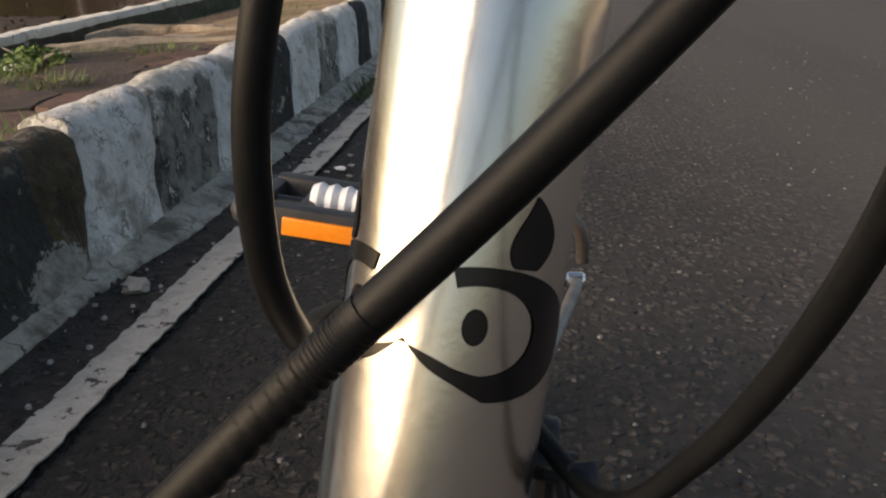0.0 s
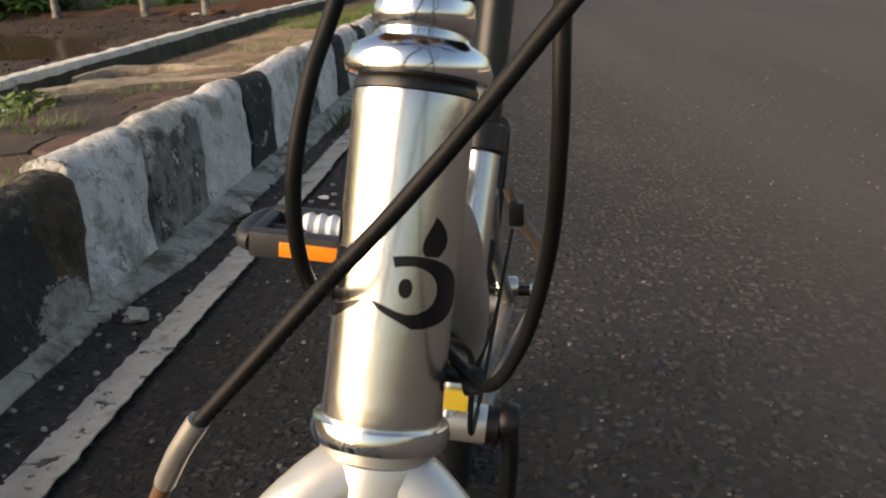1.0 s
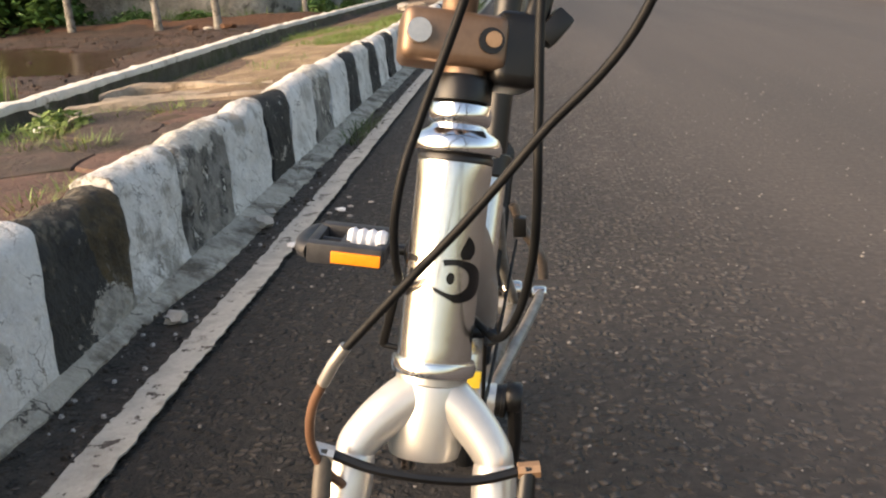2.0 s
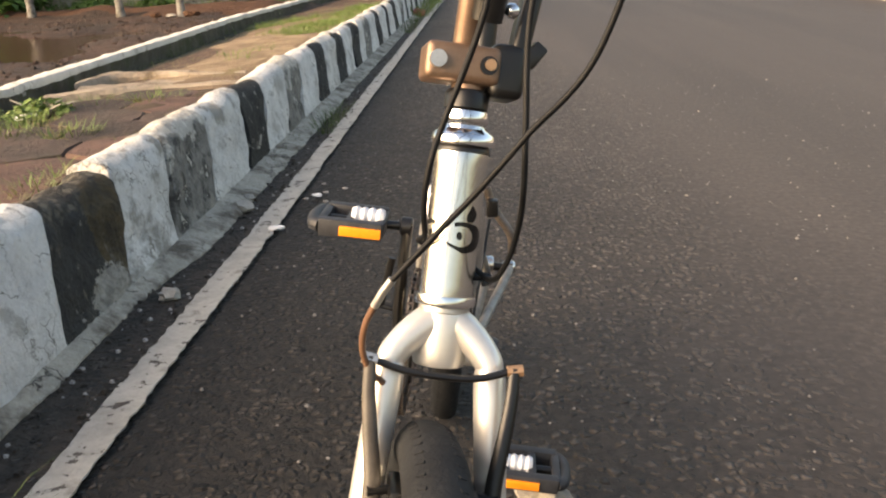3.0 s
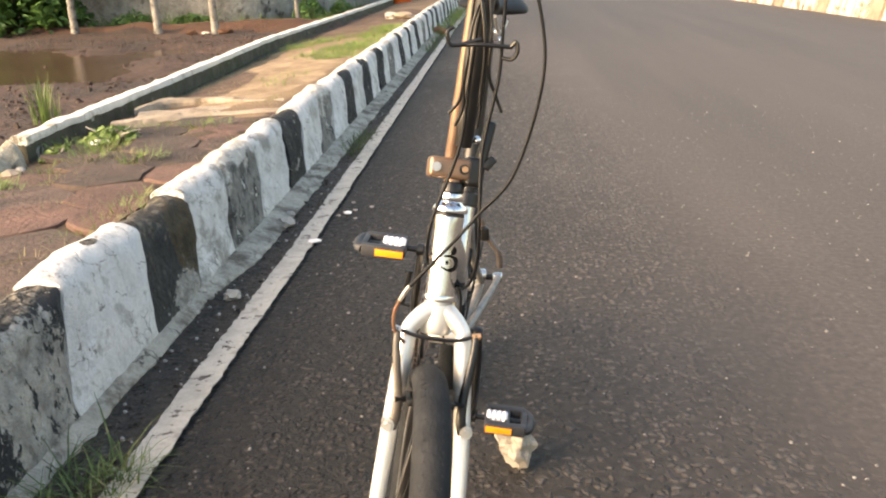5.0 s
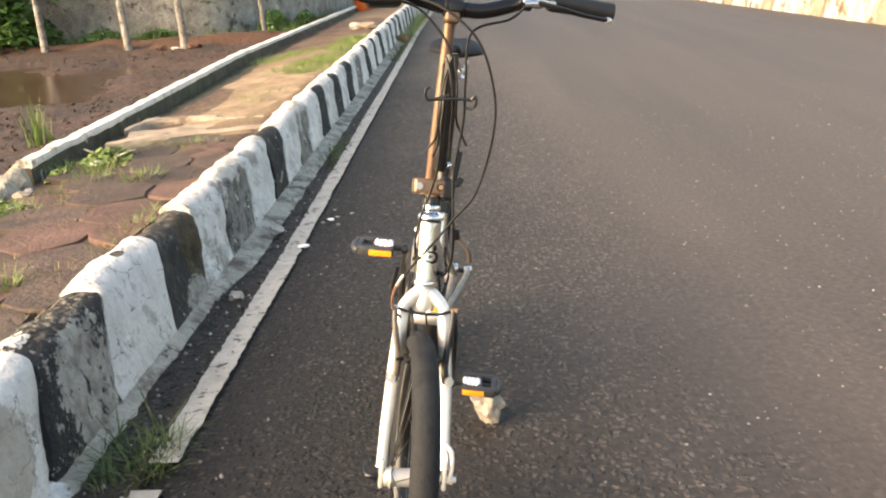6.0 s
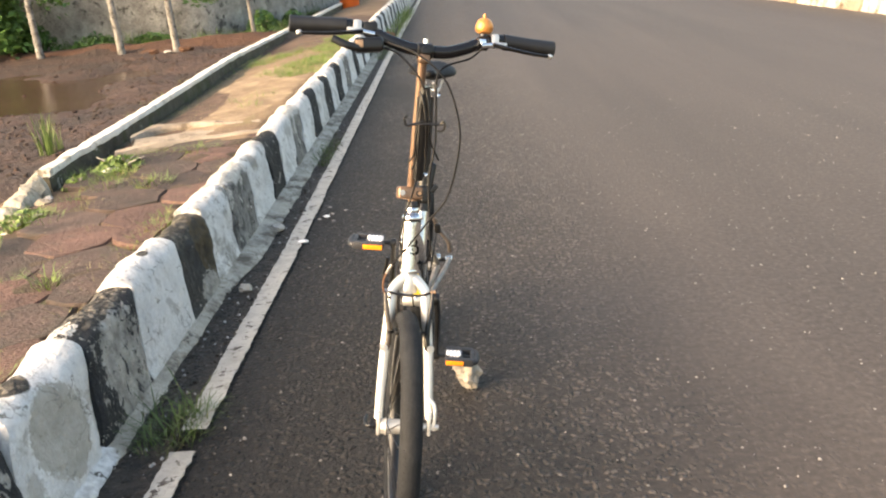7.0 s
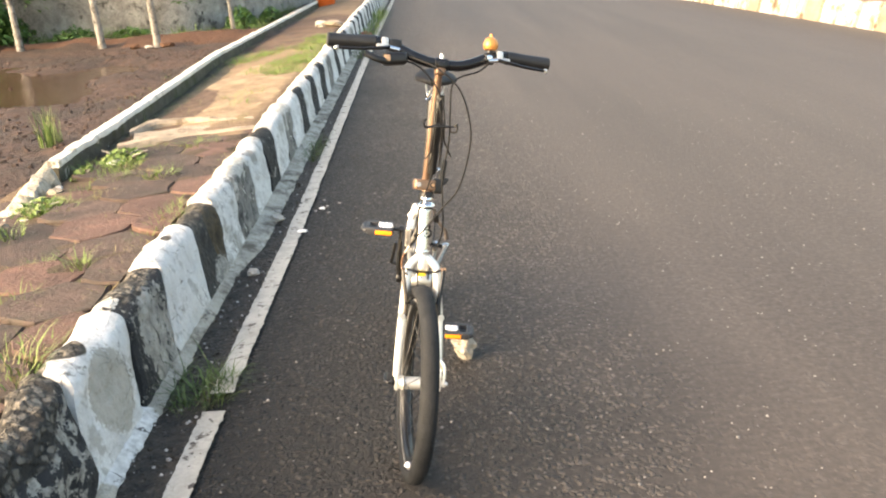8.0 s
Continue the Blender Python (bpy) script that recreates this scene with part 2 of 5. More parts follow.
KERB_GREY = kerb_paint("faded_kerb_paint", (0.075, 0.072, 0.066), (0.30, 0.285, 0.255), spots=(0.035, 0.033, 0.030), spot_scale=12, spot_edge=(0.50, 0.58), chips=(12, 0.80, *CREAM), bare=(-0.872, CREAM))
KERB_BLACK = kerb_paint("tarry_black_paint", T_LOW, T_HIGH, spec=0.3, bump=0.7, chips=(14, 0.81, *CEMENT), cracks=None, bare=(-0.925, CREAM))
KERB_BLACK_TOP = kerb_paint("tarry_black_cap_paint", T_LOW, (0.034, 0.033, 0.030), spec=0.3, bump=0.7, chips=(14, 0.80, *CEMENT), cracks=None, bare=(-0.965, ((0.020, 0.018, 0.013), (0.14, 0.125, 0.09))))
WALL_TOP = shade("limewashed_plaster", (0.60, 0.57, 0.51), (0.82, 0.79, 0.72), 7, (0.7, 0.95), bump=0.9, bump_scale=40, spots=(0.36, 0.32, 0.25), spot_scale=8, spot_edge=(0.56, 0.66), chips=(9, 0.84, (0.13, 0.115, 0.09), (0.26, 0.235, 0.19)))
FOOT = shade("dirty_limewash", (0.29, 0.263, 0.216), (0.53, 0.49, 0.415), 9, (0.7, 0.95), bump=1.0, bump_scale=45, spots=(0.135, 0.112, 0.085), spot_scale=7, spot_edge=(0.49, 0.62), chips=(19, 0.83, (0.06, 0.052, 0.042), (0.14, 0.12, 0.10)), cracks=(9.0, 0.03, (0.085, 0.075, 0.062)), patches=(("XY", -0.81, 0.16, 0.07, 0.20, 0.2, W_LOW, W_HIGH),))
# Mossy plaster, with the shade on the wall's sides put into its colour.
MOSSY_SHADED_SIDE = shade("mossy_shaded_plaster", (0.030, 0.027, 0.018), (0.130, 0.115, 0.080), 7, (0.8, 1), bump=1.0, bump_scale=30, spots=(0.05, 0.058, 0.020), spot_scale=4, spot_edge=(0.5, 0.62), chips=(8, 0.82, (0.25, 0.23, 0.19), (0.42, 0.39, 0.33)))
CONCRETE = shade("worn_concrete", (0.30, 0.28, 0.25), (0.52, 0.49, 0.44), 5, (0.7, 0.95), bump=0.8, bump_scale=50, spots=(0.16, 0.14, 0.11), spot_scale=6, spot_edge=(0.58, 0.70))
DIRT = shade("joint_dirt", (0.030, 0.020, 0.013), (0.095, 0.066, 0.040), 6, (0.85, 1), bump=1.0, bump_scale=40, spots=(0.085, 0.098, 0.028), spot_scale=5, spot_edge=(0.60, 0.70))
PAVING = shade("brown_paving_stone", (0.022, 0.0155, 0.0130), (0.096, 0.062, 0.049), 9, (0.7, 0.95), bump=1.0, bump_scale=45, spots=(0.050, 0.039, 0.030), spot_scale=5, spot_edge=(0.50, 0.62), vary=0.38, chips=(13, 0.84, (0.10, 0.075, 0.05), (0.17, 0.13, 0.09)))
PAVING_RED = shade("red_paving_stone", (0.050, 0.028, 0.022), (0.140, 0.077, 0.059), 9, (0.7, 0.95), bump=1.0, bump_scale=45, spots=(0.085, 0.056, 0.043), spot_scale=6, spot_edge=(0.54, 0.64), vary=0.2)
BROWN_EARTH = ((0.060, 0.036, 0.024), (0.135, 0.085, 0.056))
TAN_EARTH = ((0.185, 0.128, 0.080), (0.330, 0.245, 0.155))
# Darker brown for the verge band beside the low wall.
DARK_EARTH = ((0.032, 0.028, 0.017), (0.085, 0.074, 0.046))
VERGE = shade("dry_earth", (0.115, 0.076, 0.047), (0.250, 0.172, 0.104), 3.2, (0.85, 1), bump=1.0, bump_scale=30, spots=(0.120, 0.125, 0.042), spot_scale=2.4, spot_edge=(0.56, 0.68),
              patches=(("XY", -1.50, 5.2, 0.42, 1.7, 0.22, *TAN_EARTH), ("XY", -1.70, 10.6, 0.75, 2.6, 0.20, *BROWN_EARTH), ("XY", -1.85, 4.3, 0.28, 1.3, 0.25, *BROWN_EARTH),
                       ("XY", -2.06, 5.3, 0.20, 2.6, 0.20, *DARK_EARTH)))
SOIL = shade("red_soil", (0.021, 0.0112, 0.0080), (0.086, 0.047, 0.0325), 7, (0.65, 1), bump=2.0, bump_scale=14, spots=(0.034, 0.022, 0.017), spot_scale=1.6, spot_edge=(0.46, 0.60))
WALL = shade("weathered_plaster", (0.19, 0.178, 0.158), (0.44, 0.415, 0.37), 4.5, (0.8, 1), bump=0.9, bump_scale=14, spots=(0.085, 0.079, 0.068), spot_scale=5.2, spot_edge=(0.55, 0.63), tight=(0.55, 0.90), chips=(4.0, 0.835, (0.030, 0.027, 0.022), (0.07, 0.063, 0.052)))
BARK = shade("pale_bark", (0.13, 0.122, 0.110), (0.32, 0.305, 0.28), 9, (0.8, 1), bump=0.8, bump_scale=50, spots=(0.06, 0.055, 0.048), spot_scale=11)
GRASS = shade("grass_blades", (0.070, 0.128, 0.024), (0.185, 0.262, 0.062), 12, (0.5, 0.7), spots=(0.29, 0.26, 0.115), spot_scale=16, spot_edge=(0.58, 0.68))
DRY_GRASS = shade("dry_grass_blades", (0.19, 0.155, 0.072), (0.32, 0.27, 0.135), 12, (0.5, 0.8), spots=(0.13, 0.18, 0.045), spot_scale=14, spot_edge=(0.50, 0.58))
LEAF = shade("broad_leaves", (0.035, 0.085, 0.02), (0.10, 0.20, 0.045), 7, (0.4, 0.6), spots=(0.18, 0.24, 0.06), spot_scale=5, spot_edge=(0.6, 0.7))
STONE = shade("cream_stone", (0.27, 0.235, 0.19), (0.46, 0.415, 0.345), 20, (0.75, 0.95), bump=0.9, bump_scale=90, spots=(0.19, 0.145, 0.10), spot_scale=30, spot_edge=(0.56, 0.68))
GRAVEL = shade("pale_grit", (0.10, 0.092, 0.085), (0.42, 0.40, 0.385), 60, (0.7, 0.9), vary=0.3)
PAPER = shade("white_paper", (0.72, 0.72, 0.72), (0.85, 0.85, 0.84), 20, (0.6, 0.8))
SILVER = shade("silver_lacquer", (0.70, 0.69, 0.665), (0.80, 0.79, 0.765), 12, (0.17, 0.25), metal=1.0, bump=0.03, bump_scale=300)
SILVER_PAINT = shade("silver_paint", (0.66, 0.645, 0.61), (0.76, 0.745, 0.71), 14, (0.28, 0.40), metal=0.65, bump=0.04, bump_scale=260)
CHROME = shade("chrome", (0.80, 0.82, 0.85), (0.88, 0.89, 0.91), 30, (0.08, 0.18), metal=1.0)
ALLOY = shade("dull_alloy", (0.52, 0.51, 0.49), (0.70, 0.69, 0.67), 40, (0.3, 0.5), metal=0.9)
COPPER = shade("copper_anodised", (0.165, 0.106, 0.074), (0.245, 0.164, 0.116), 30, (0.3, 0.45), metal=0.6)
BRONZE = shade("tarnished_brake_bolt", (0.42, 0.25, 0.14), (0.56, 0.36, 0.22), 60, (0.35, 0.5), metal=0.7)
DULL_ARM = shade("dull_brown_arm", (0.040, 0.034, 0.028), (0.085, 0.074, 0.062), 60, (0.4, 0.55))
PEDAL = shade("scuffed_grey_plastic", (0.016, 0.0175, 0.0215), (0.042, 0.045, 0.053), 40, (0.4, 0.6), spec=0.35)
SADDLE = shade("black_vinyl", (0.0035, 0.0035, 0.0040), (0.010, 0.010, 0.011), 30, (0.45, 0.6), spec=0.18)
RUST = shade("rust_brown_rubber", (0.10, 0.050, 0.028), (0.19, 0.10, 0.06), 60, (0.45, 0.6))
# Dull kickstand grey, also used to darken the stays as if shaded.
KICK = shade("scuffed_shaded_alloy", (0.20, 0.195, 0.185), (0.36, 0.35, 0.335), 60, (0.45, 0.65), metal=0.5)
TARNISH = shade("tarnished_steel", (0.10, 0.080, 0.070), (0.22, 0.185, 0.165), 60, (0.35, 0.55), metal=0.8)
BLACK = shade("satin_black_plastic", (0.0030, 0.0031, 0.0036), (0.0090, 0.0090, 0.0095), 30, (0.28, 0.42))
BLACK_GLOSS = shade("gloss_black", (0.0030, 0.0032, 0.0042), (0.0080, 0.0082, 0.0100), 30, (0.18, 0.30), spec=0.45)
HOUSING = shade("cable_housing", (0.0040, 0.0044, 0.0052), (0.0095, 0.0102, 0.0116), 60, (0.40, 0.55), bump=0.1, bump_scale=900, spec=0.17)
RUBBER = shade("tyre_rubber", (0.0085, 0.0095, 0.0112), (0.0225, 0.0245, 0.0275), 24, (0.6, 0.85), bump=0.5, bump_scale=140, spec=0.2)
GRIP = shade("grip_rubber", (0.0040, 0.0048, 0.0064), (0.0120, 0.0135, 0.0170), 30, (0.42, 0.6), bump=0.2, bump_scale=300)
ORANGE = shade("orange_reflector", (0.85, 0.24, 0.012), (0.95, 0.33, 0.03), 60, (0.15, 0.3), spec=0.7)
PALE_BLUE = shade("pale_grey_plastic", (0.50, 0.54, 0.62), (0.68, 0.71, 0.78), 60, (0.3, 0.5))
BRASS = shade("orange_brass_bell", (0.50, 0.20, 0.05), (0.66, 0.30, 0.09), 30, (0.25, 0.38), metal=0.5)
STUB = shade("crumbled_plaster", (0.25, 0.212, 0.150), (0.58, 0.525, 0.42), 14, (0.75, 0.95), bump=1.0, bump_scale=34, spots=(0.16, 0.14, 0.105), spot_scale=11, spot_edge=(0.54, 0.64))
SLAB = shade("weathered_slab", (0.20, 0.158, 0.115), (0.40, 0.335, 0.26), 5, (0.75, 0.95), bump=1.0, bump_scale=30, spots=(0.12, 0.09, 0.06), spot_scale=7, spot_edge=(0.54, 0.64))
YELLOW = shade("yellow_label", (0.70, 0.48, 0.02), (0.80, 0.58, 0.04), 40, (0.4, 0.6))
WEED = shade("dusty_weeds", (0.034, 0.064, 0.014), (0.098, 0.145, 0.038), 14, (0.55, 0.75), spots=(0.20, 0.17, 0.08), spot_scale=18, spot_edge=(0.56, 0.64))
ORANGE_PAINT = shade("orange_plastic", (0.70, 0.12, 0.02), (0.80, 0.17, 0.03), 6, (0.4, 0.6))
WATER = shade("muddy_water", (0.050, 0.031, 0.021), (0.085, 0.053, 0.036), 1.0, (0.06, 0.14), bump=0.10, bump_scale=9, spec=0.26)
BRICK = shade("broken_red_brick", (0.26, 0.085, 0.055), (0.40, 0.16, 0.105), 20, (0.8, 1), bump=0.8, bump_scale=60)
BANK = shade("orange_earth", (0.055, 0.027, 0.016), (0.125, 0.060, 0.033), 5, (0.85, 1), bump=1.0, bump_scale=14, spots=(0.09, 0.04, 0.02), spot_scale=3)


# ---- mesh helpers ----
def finish(name, bm, material, parent=None, label="", m=None, smooth=40.0):
    """Links a bmesh as one object; smooth: the angle up to which edges are rounded off."""
    if m is not None:
        bm.transform(m)
    bmesh.ops.recalc_face_normals(bm, faces=bm.faces)
    me = bpy.data.meshes.new(name)
    bm.to_mesh(me)
    bm.free()
    me.materials.append(material)
    if smooth:
        me.shade_smooth()
        me.set_sharp_from_angle(angle=radians(smooth))
    ob = new(name, me)
    if parent is not None:
        ob.parent = parent
    if label:
        ob["label"] = label
    return ob


part = finish


def thing(name, m, label, category, group="", kind=""):
    ob = new(name)
    ob.empty_display_size = 0.05
    ob.matrix_basis = m
    return tagged(ob, label, category, group, kind)


def ring_faces(bm, rings, closed=True, caps=True):
    for a, b in zip(rings, rings[1:]):
        k = len(a)
        for i in range(k if closed else k - 1):
            bm.faces.new((a[i], a[(i + 1) % k], b[(i + 1) % k], b[i]))
    if caps and closed:
        for r in (rings[0], rings[-1]):
            if len(r) > 2:
                bm.faces.new(r)


def glide(points, steps=8):
    """A smooth line (Catmull-Rom) through the points."""
    p = [Vector(q) for q in points]
    p = [2 * p[0] - p[1]] + p + [2 * p[-1] - p[-2]]
    out = []
    for a, b, c, d in zip(p, p[1:], p[2:], p[3:]):
        for i in range(steps):
            t = i / steps
            out.append(0.5 * (2 * b + (c - a) * t + (2 * a - 5 * b + 4 * c - d) * t * t + (3 * b - a - 3 * c + d) * t ** 3))
    return out + [p[-2]]


def sweep(bm, points, radius, seg=12, flat=1.0, side=None):
    """A tube along points; radius: a number or a function of 0..1; flat: the ratio of the second to the first half-width, side: the way of the first."""
    pts = [Vector(q) for q in points]
    rings = []
    up = Vector(side) if side else None
    for i, q in enumerate(pts):
        t = (pts[min(i + 1, len(pts) - 1)] - pts[max(i - 1, 0)]).normalized()
        if up is None:
            up = t.orthogonal()
        u = (up - t * up.dot(t)).normalized()
        up = u
        v = t.cross(u)
        r = radius(i / (len(pts) - 1)) if callable(radius) else radius
        rings.append([bm.verts.new(q + (u * math.cos(a) + v * math.sin(a) * flat) * r) for a in (math.tau * k / seg for k in range(seg))])
    ring_faces(bm, rings)
    return bm


def lathe(bm, profile, seg=24, m=None, start=0.0, turn=math.tau):
    """Turns (radius, height) pairs round the z axis."""
    full = abs(turn - math.tau) < 1e-6
    k = seg if full else seg + 1
    rings = [[bm.verts.new((r * math.cos(start + turn * i / seg), r * math.sin(start + turn * i / seg), z)) for i in range(k)] for r, z in profile]
    ring_faces(bm, rings, closed=full, caps=full)
    if m is not None:
        bmesh.ops.transform(bm, matrix=m, verts=[v for r in rings for v in r])
    return bm


def block(bm, size, m=None, bevel=0.003, segments=2):
    made = bmesh.ops.create_cube(bm, size=1.0, matrix=(m or Matrix()) @ Matrix.Diagonal((*size, 1)))
    if bevel:
        edges = list({e for v in made["verts"] for e in v.link_edges})
        bmesh.ops.bevel(bm, geom=edges, offset=bevel, segments=segments, affect="EDGES", profile=0.6)
    return bm


def torus(bm, major, profile, seg=72, m=None):
    """A ring round the x axis; profile: (out from the axis, along the axis) pairs, closed."""
    rings = []
    for i in range(seg):
        a = math.tau * i / seg
        rings.append([bm.verts.new((w, (major + r) * math.cos(a), (major + r) * math.sin(a))) for r, w in profile])
    ring_faces(bm, rings + [rings[0]], caps=False)
    if m is not None:
        bmesh.ops.transform(bm, matrix=m, verts=[v for r in rings for v in r])
    return bm


def rod(bm, a, b, r, seg=10, r2=None):
    return sweep(bm, [a, b], (lambda t: r + (r2 - r) * t) if r2 is not None else r, seg)


def wob(p, scale, amount, seed=0.0):
    return noise.noise_vector(Vector(p) * scale + Vector((seed, seed * 1.7, 0))) * amount


def lump(bm, size, m=None, detail=3, rough=0.25, scale=1.6, seed=0.0):
    made = bmesh.ops.create_icosphere(bm, subdivisions=detail, radius=1.0)
    for v in made["verts"]:
        q = v.co.normalized()
        k = 1 + rough * noise.noise(q * scale + Vector((seed, 3 * seed, 1))) + rough * 0.35 * noise.noise(q * scale * 3.3 + Vector((seed, 0, 5)))
        v.co = Vector((q.x * size[0], q.y * size[1], q.z * size[2])) * k
    if m is not None:
        bmesh.ops.transform(bm, matrix=m, verts=made["verts"])
    return bm


# ---- the ground, road and kerb ----
def bend(y):
    """The gentle bend of the road's edge."""
    return -0.011 * max(0.0, y - 2.0) if y < 12 else -0.11 - 0.004 * (y - 12)


def puddle_depth(x, y):
    d = math.hypot((x + 5.7) / 3.15, (y - 6.9) / 2.25) + 0.42 * noise.noise(Vector((x * 0.9, y * 0.9, 4)))
    return max(0.0, min(1.0, (1.05 - d) * 3))


def ground_z(x, y):
    edge = -0.99 + bend(y)
    if x > edge:
        return -0.07
    wall_x = -2.1 + 0.5 * bend(y)
    bumps = 0.016 * noise.noise(Vector((x * 2.2, y * 2.2, 0))) + 0.008 * noise.noise(Vector((x * 7, y * 7, 2)))
    if x > wall_x:
        k = (edge - x) / (edge - wall_x)
        if y < 3.2:
            return 0.260 - 0.100 * k * k + 0.008 * noise.noise(Vector((x * 2.2, y * 2.2, 0))) + 0.016 * noise.noise(Vector((x * 5, y * 5, 8)))
        return 0.270 - 0.100 * k * k + bumps
    fall = max(0.0, min(1.0, (-x - 2.15) / 0.4))
    bank = max(0.0, 1 - abs(y - 10.75) / 0.55) * (0.10 + 0.06 * noise.noise(Vector((x * 1.3, y, 6)))) if x > -14 else 0.0
    return 0.185 - 0.02 * fall - 0.075 * puddle_depth(x, y) + 1.6 * bumps + bank


def spread(lo, hi, step, far):
    """Even steps from lo to hi, then ever wider ones out to far on both sides."""
    mid = list(np.arange(lo, hi + step / 2, step))
    out, s = [], step
    while (out[-1] if out else 0) < far:
        out.append((out[-1] if out else 0) + s)
        s *= 1.5
    return [lo - q for q in reversed(out)] + mid + [hi + q for q in out]


def sheet(name, xs, ys, zf, materials, pick=None, label=""):
    verts = [(x, y, zf(x, y)) for y in ys for x in xs]
    w = len(xs)
    faces = [(j * w + i, j * w + i + 1, (j + 1) * w + i + 1, (j + 1) * w + i) for j in range(len(ys) - 1) for i in range(w - 1)]
    me = bpy.data.meshes.new(name)
    me.from_pydata(verts, [], faces)
    for mm in materials:
        me.materials.append(mm)
    if pick:
        for p in me.polygons:
            p.material_index = pick(p.center)
    me.shade_smooth()
    return tagged(new(name, me), label, kind="structure")


sheet("ground", spread(-6.5, -0.9, 0.07, 900), spread(-1.5, 11.5, 0.09, 900), ground_z, [VERGE, SOIL, BANK, DIRT], lambda c: 3 if c.x > -2.06 and c.y < 3.25 else 0 if c.x > -2.16 + 0.5 * bend(c.y) else 2 if abs(c.y - 10.55 - 0.15 * noise.noise(Vector((c.x * 2, 0, 1)))) < (0.34 if c.x > -4.1 else 0.13) else 1,
      "dry grassy earth verge and red soil plot")
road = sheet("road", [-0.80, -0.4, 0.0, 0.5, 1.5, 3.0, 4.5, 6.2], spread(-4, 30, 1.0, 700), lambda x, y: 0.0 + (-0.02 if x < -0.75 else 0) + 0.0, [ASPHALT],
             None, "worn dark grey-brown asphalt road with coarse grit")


def strip(name, x0, x1, y0, y1, z, material, label, thick=0.0, step=0.05, ragged=0.004, seed=1.0, parent=None, rise=0.0):
    """A long flat band that follows the bend, with ragged edges."""
    bm = bmesh.new()
    ys = np.arange(y0, y1 + step / 2, step)
    rows = []
    for y in ys:
        k = 1 if y < 8 else 2.5
        a = x0 + bend(y) + ragged * k * noise.noise(Vector((y * 34, seed, 0))) + ragged * 0.5 * noise.noise(Vector((y * 3, seed, 7)))
        b = x1 + bend(y) + ragged * k * noise.noise(Vector((y * 34, seed, 3))) + ragged * 0.5 * noise.noise(Vector((y * 3, seed, 9)))
        rows.append([bm.verts.new(q) for q in ((a, y, z - thick), (a, y, z + rise), (0.45 * a + 0.55 * b, y, z + rise * (0.45 + 0.4 * noise.noise(Vector((y * 21, seed, 1))))), (b, y, z), (b, y, z - thick))])
    ring_faces(bm, rows, closed=False)
    return tagged(finish(name, bm, material, parent, smooth=30), label, kind="structure")


strip("gutter", -0.80, -0.645, -8.0, 26, 0.0025, GUTTER, "dirt-filled gutter beside the kerb", 0.02, 0.02, 0.006, 2.0)
road_line = thing("road_line", Matrix(), "worn white painted edge line with a gap", "road marking", kind="structure")
for y0, y1 in ((-8.0, 0.36), (0.47, 26.0)):
    strip("painted_stroke", -0.655, -0.584, y0, y1, 0.0040, LINE_PAINT, "", 0.0035, 0.007, 0.0065, 3.0 + y0, road_line)


def foot_edge(y):
    """How far the kerb's foot reaches out into the gutter."""
    u = max(0.0, min(1.0, (y - 1.45) / 0.5))
    return -0.780 + 0.052 * u * u * (3 - 2 * u)


bm = bmesh.new()
rows = []
for y in np.arange(-8.0, 26.0, 0.014):
    out = foot_edge(y) + bend(y) + 0.011 * noise.noise(Vector((y * 26, 5, 0))) + 0.010 * noise.noise(Vector((y * 5, 5, 7)))
    inner = -0.838 + bend(y)
    row = []
    for t, z in ((0.0, 0.038), (0.22, 0.034), (0.50, 0.025), (0.80, 0.015), (0.95, 0.007), (1.0, -0.03)):
        row.append(bm.verts.new((inner + (out - inner) * t, y, z + 0.006 * noise.noise(Vector((y * 19, t * 4, 2))) + 0.003 * noise.noise(Vector((y * 55, t * 9, 4))))))
    rows.append(row)
ring_faces(bm, rows, closed=False)
tagged(finish("kerb_foot", bm, FOOT, smooth=30), "pale worn concrete foot along the kerb", kind="structure")

kerb = thing("kerb", Matrix(), "striped black and white roadside kerb of rounded concrete blocks", "kerb", kind="structure")


def kerb_profile(k):
    """Cross-section from the road face over the rounded top to the back: (out, up)."""
    h = 0.315 + 0.012 * k
    p = [(0.060, -0.03), (0.052, 0.03), (0.038, 0.10), (0.024, 0.17), (0.012, 0.23), (0.002, h - 0.048), (-0.010, h - 0.024), (-0.034, h - 0.007), (-0.065, h), (-0.092, h - 0.005), (-0.112, h - 0.016),
         (-0.124, h - 0.040), (-0.128, 0.1)]
    return [(q.x, q.y) for q in glide([(a, b, 0) for a, b in p], 3)]


def kerb_stone(y0, y1, material, seed, x=-0.87, face=1, swell=0.0, rough=1.0, step=0.035, parent=kerb):
    bm = bmesh.new()
    n = max(4, int((y1 - y0) / step))
    rows = []
    for i in range(n + 1):
        t = i / n
        y = y0 + 0.0015 + (y1 - y0 - 0.003) * t
        ends = -0.0045 * (1 - min(1, min(t, 1 - t) * n / 1.3))
        row = []
        for a, b in kerb_profile(swell):
            q = wob((a, y, b), 5.0, 0.014 * rough, seed) + wob((a, y, b), 15.0, 0.007 * rough, seed) + wob((a, y, b), 48.0, 0.003 * rough, seed)
            lift = 1.0 if b > 0.03 else 0.0
            lean = 0.010 * noise.noise(Vector((b * 9, y0 if t < 0.5 else y1, 11))) * max(0.0, 1 - 2.2 * min(t, 1 - t))
            lean += (0.42 + 0.30 * max(0.0, min(1.0, (y - 2.0) / 1.5))) * (max(0.0, min(b, 0.30)) - 0.15) if face > 0 else 0.0
